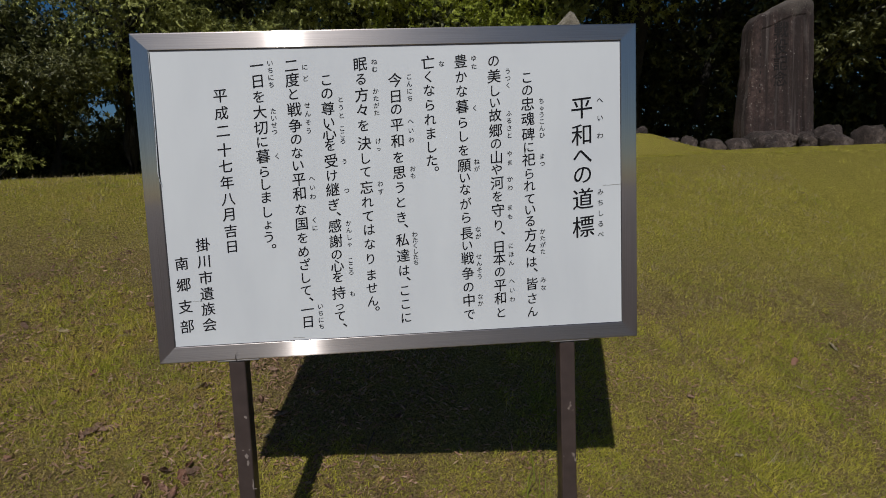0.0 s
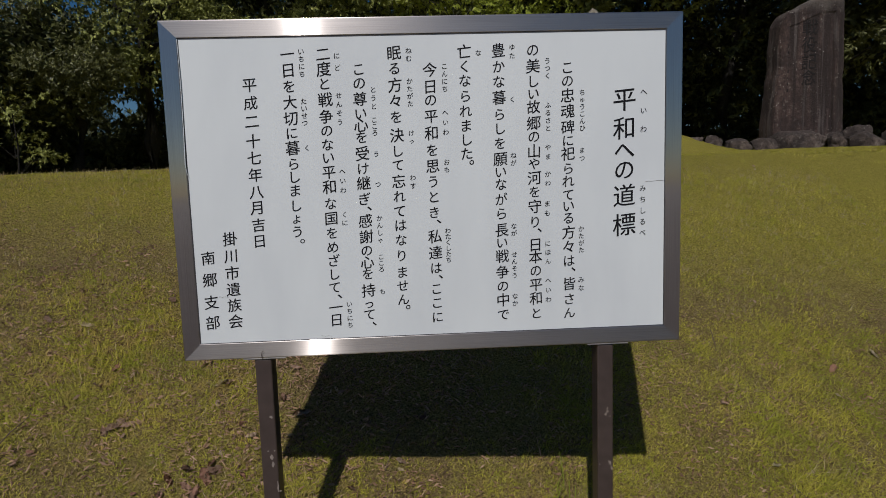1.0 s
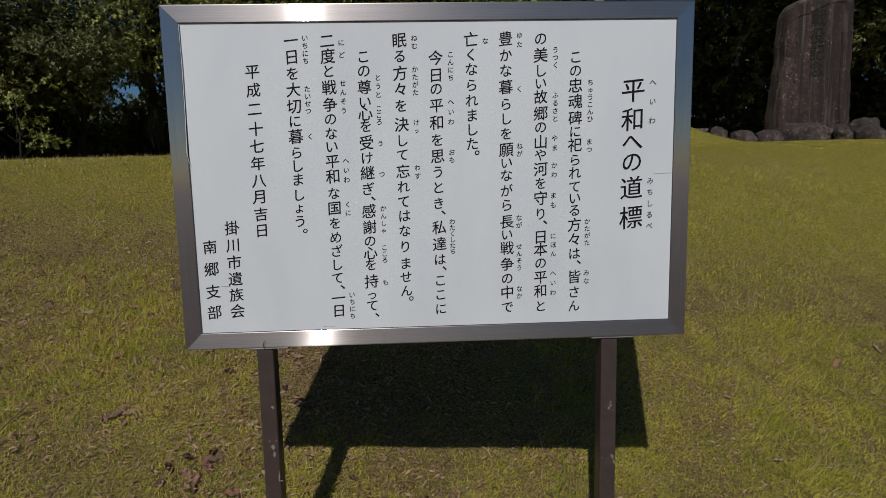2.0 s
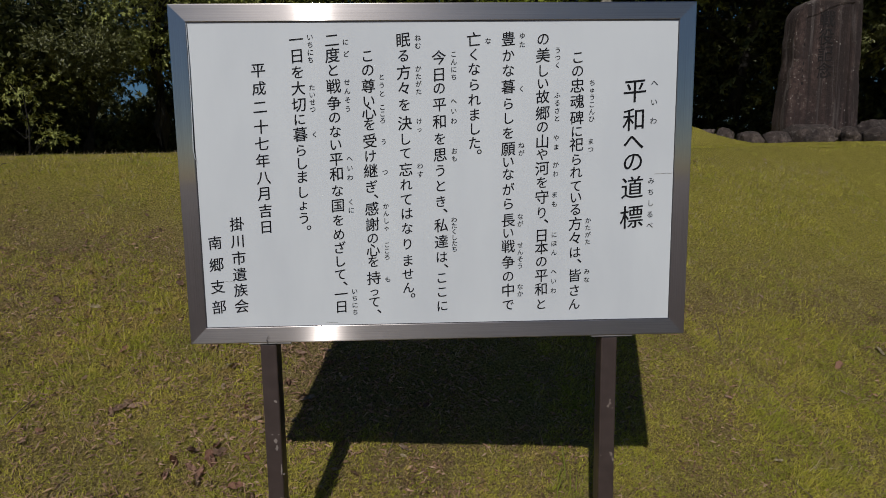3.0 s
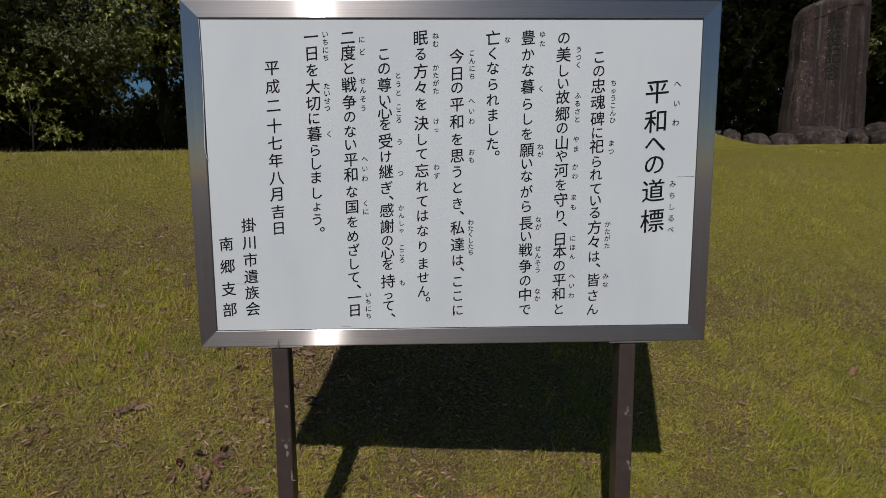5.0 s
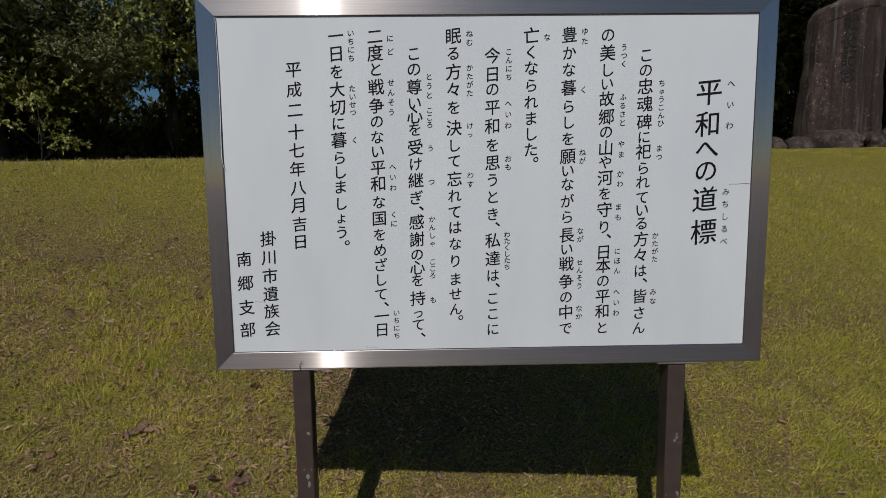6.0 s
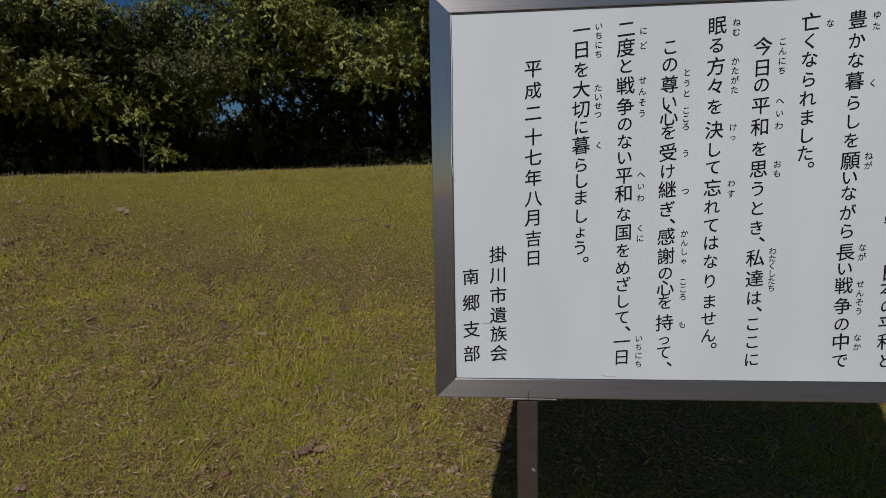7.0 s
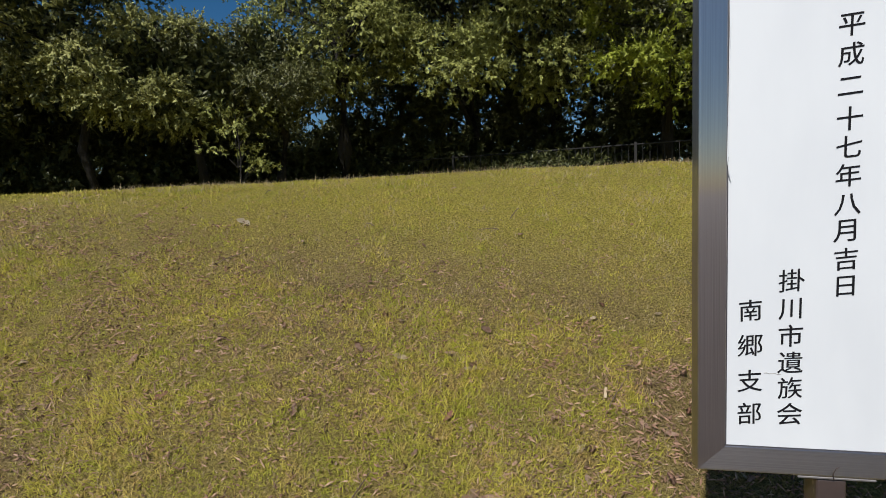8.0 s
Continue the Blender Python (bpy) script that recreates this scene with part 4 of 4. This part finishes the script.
# ---- fallen leaves and twigs ----
def leaf_mesh(length, width, curl, seed):
    r = random.Random(seed)
    bm = bmesh.new()
    rows = []
    for i in range(7):
        t = i / 6
        w = width / 2 * math.sin(math.pi * min(1, t * 0.94 + 0.04)) ** 0.8
        z = curl * (t - 0.45) ** 2 * length * 0.9 + r.uniform(-0.001, 0.001)
        rows.append([bm.verts.new((s * w * r.uniform(0.65, 1.2), (t - 0.5) * length + r.uniform(-0.003, 0.003), z + abs(s) * (curl * width * 0.25 + r.uniform(-0.004, 0.007)))) for s in (-1, 0, 1)])
    for a, b in zip(rows, rows[1:]):
        for k in range(2):
            bm.faces.new((a[k], a[k + 1], b[k + 1], b[k]))
    bmesh.ops.solidify(bm, geom=bm.faces[:], thickness=0.0006)
    return mesh_of("fallen_leaf", bm, True)


LEAVES = {}
for mat in (DRY, PALE_LEAF, RED_LEAF):
    LEAVES[mat] = [leaf_mesh(0.064, 0.034, 0.12, 1), leaf_mesh(0.050, 0.030, 0.25, 2), leaf_mesh(0.072, 0.040, -0.25, 3), leaf_mesh(0.060, 0.030, -0.45, 4)]
TONES = {"b": (DRY, "dry brown fallen leaf lying on the grass"), "p": (PALE_LEAF, "pale tan fallen leaf lying on the grass"), "r": (RED_LEAF, "reddish brown fallen leaf lying on the grass")}


def drop_leaf(x, y, k, turn, tip=0.0, size=1.0, tone="b"):
    e = 0.03
    nx, ny = -(gz(x + e, y) - gz(x - e, y)) / (2 * e), -(gz(x, y + e) - gz(x, y - e)) / (2 * e)
    q = Vector((nx, ny, 1)).to_track_quat("Z", "Y").to_matrix().to_4x4()
    mat, label = TONES[tone]
    ob = put("fallen_leaf", LEAVES[mat][k], mat)
    ob.matrix_basis = Matrix.Translation((x, y, gz(x, y) + 0.013)) @ q @ pose(0, 0, 0, tip, tip * 0.6, turn) @ Matrix.Diagonal((size, size, size, 1))
    tagged(ob, label, "leaf", "fallen leaves on the lawn")


for x, y, k, turn, size, tone in (
        (-1.299, 0.838, 0, 80, 0.85, "p"), (-2.19, 1.425, 2, 60, 1.0, "p"), (-1.40, 1.002, 3, 10, 0.7, "b"), (-1.333, 0.985, 1, 100, 0.6, "p"),
        (-0.447, 0.541, 1, 110, 1.2, "b"), (-1.019, 0.463, 2, 140, 0.9, "b"), (-1.045, 0.442, 3, 30, 0.8, "b"), (-0.978, 0.462, 0, 120, 0.75, "b"),
        (1.913, 0.976, 0, 15, 0.75, "p"), (1.163, 0.478, 1, 90, 0.8, "p"), (-0.741, 0.638, 3, 125, 0.9, "p"), (-1.35, 1.40, 1, 40, 0.5, "b")):
    drop_leaf(x, y, k, turn, 8, size, tone)
# the heap of red and brown leaves beside the post
for x, y, k, turn, size, tone in (
        (-0.698, 0.330, 2, 20, 0.8, "r"), (-0.715, 0.292, 3, 170, 0.95, "r"), (-0.745, 0.300, 0, 60, 0.6, "r"), (-0.756, 0.345, 1, 90, 0.7, "b"),
        (-0.677, 0.350, 2, 110, 0.7, "b"), (-0.715, 0.268, 3, 10, 0.8, "b"), (-0.69, 0.365, 1, 150, 0.6, "r"), (-0.80, 0.315, 0, 40, 0.6, "r"), (-0.60, 0.26, 2, 100, 0.7, "r")):
    drop_leaf(x, y, k, turn, 12, size, tone)
# single leaves and scraps
for i, (x, y, tone) in enumerate((
        (-0.635, 0.493, "r"), (-1.064, 0.84, "b"), (-1.994, 0.59, "r"), (-1.451, 0.856, "r"), (-1.145, 0.879, "b"), (-2.111, 0.637, "p"), (-0.569, 0.736, "b"), (-1.932, 0.811, "b"),
        (-1.559, 0.599, "b"), (-0.808, 0.71, "b"), (-1.11, 0.666, "r"), (-0.652, 1.184, "r"), (-0.463, 1.177, "p"), (-0.427, 0.935, "b"), (-1.043, 0.996, "b"), (-2.557, 0.638, "p"),
        (-2.387, 0.601, "b"), (-1.505, 1.155, "b"), (-0.685, 1.112, "p"), (-1.13, 0.872, "b"), (-1.069, 0.83, "p"), (-0.715, 0.636, "b"), (-1.444, 0.848, "b"), (-1.641, 0.996, "b"),
        (-1.042, 0.638, "b"), (1.103, 0.703, "b"), (1.662, 0.883, "r"), (-0.52, 0.60, "r"), (-0.50, 0.72, "b"), (-0.44, 0.80, "r"), (0.72, 0.98, "p"), (0.80, 1.02, "b"), (-2.18, 0.70, "b"))):
    drop_leaf(x, y, i % 4, i * 67 % 360, (i * 23 % 30) - 15, 0.42 + 0.07 * (i * 5 % 6), tone)
# a peeled scrap of bark
bm = box(bmesh.new(), -0.0045, 0.0045, -0.02, 0.02, 0.0, 0.003, 0.001, 1)
for vert in bm.verts:
    vert.co.x *= 0.6 + 20 * abs(vert.co.y)
    vert.co.z += 6 * vert.co.y ** 2
tagged(part("bark_scrap", bm, PALE_LEAF, None, "", pose(-0.666, 0.818, gz(-0.666, 0.818) + 0.012, 28, 0, -8)), "pale scrap of bark lying in the grass", "bark")
# long stalks that the mower missed beside the post
for x, y, ln, lean in ((0.40, 0.37, 0.125, -0.10), (0.425, 0.33, 0.06, 0.05), (0.41, 0.34, 0.07, -0.02), (0.36, 0.31, 0.085, 0.35), (0.375, 0.36, 0.055, 0.3)):
    z = gz(x, y)
    pts = [(x + lean * ln * t * t, y + 0.1 * ln * t, z + ln * t) for t in (0, 0.35, 0.7, 1)]
    tagged(part("grass_stalk", tube(bmesh.new(), pts, [0.0014, 0.0020, 0.0016, 0.0005], 5), FOLIAGE_B), "long pale green grass stalk standing in the lawn", "grass", "stalks beside the post")
rl = random.Random(12)
for _ in range(110):
    if rl.random() < 0.25:
        x, y = rl.gauss(-0.36, 0.22), rl.gauss(0.4, 0.2)
    elif rl.random() < 0.5:
        x, y = rl.gauss(-0.9, 0.75), abs(rl.gauss(0.5, 0.45)) - 0.15
    else:
        x, y = rl.uniform(-3.6, 2.8), rl.uniform(-0.2, 2.6)
    drop_leaf(x, y, rl.randrange(4), rl.uniform(0, 360), rl.uniform(-16, 16), rl.uniform(0.25, 0.55), rl.choice("bbbbpr"))
for _ in range(14):
    x, y = rl.gauss(-0.8, 1.0), rl.uniform(-0.1, 1.8)
    ln, a = rl.uniform(0.05, 0.13), rl.uniform(0, 6.28)
    pts = [(x + math.cos(a) * ln * t, y + math.sin(a) * ln * t, gz(x + math.cos(a) * ln * t, y + math.sin(a) * ln * t) + 0.014 + 0.004 * math.sin(t * 5)) for t in (0, 0.35, 0.7, 1)]
    tagged(part("twig", tube(bmesh.new(), pts, [0.0022, 0.002, 0.0016, 0.001], 5), TWIG), "thin dry brown twig lying in the grass", "twig", "twigs on the lawn")
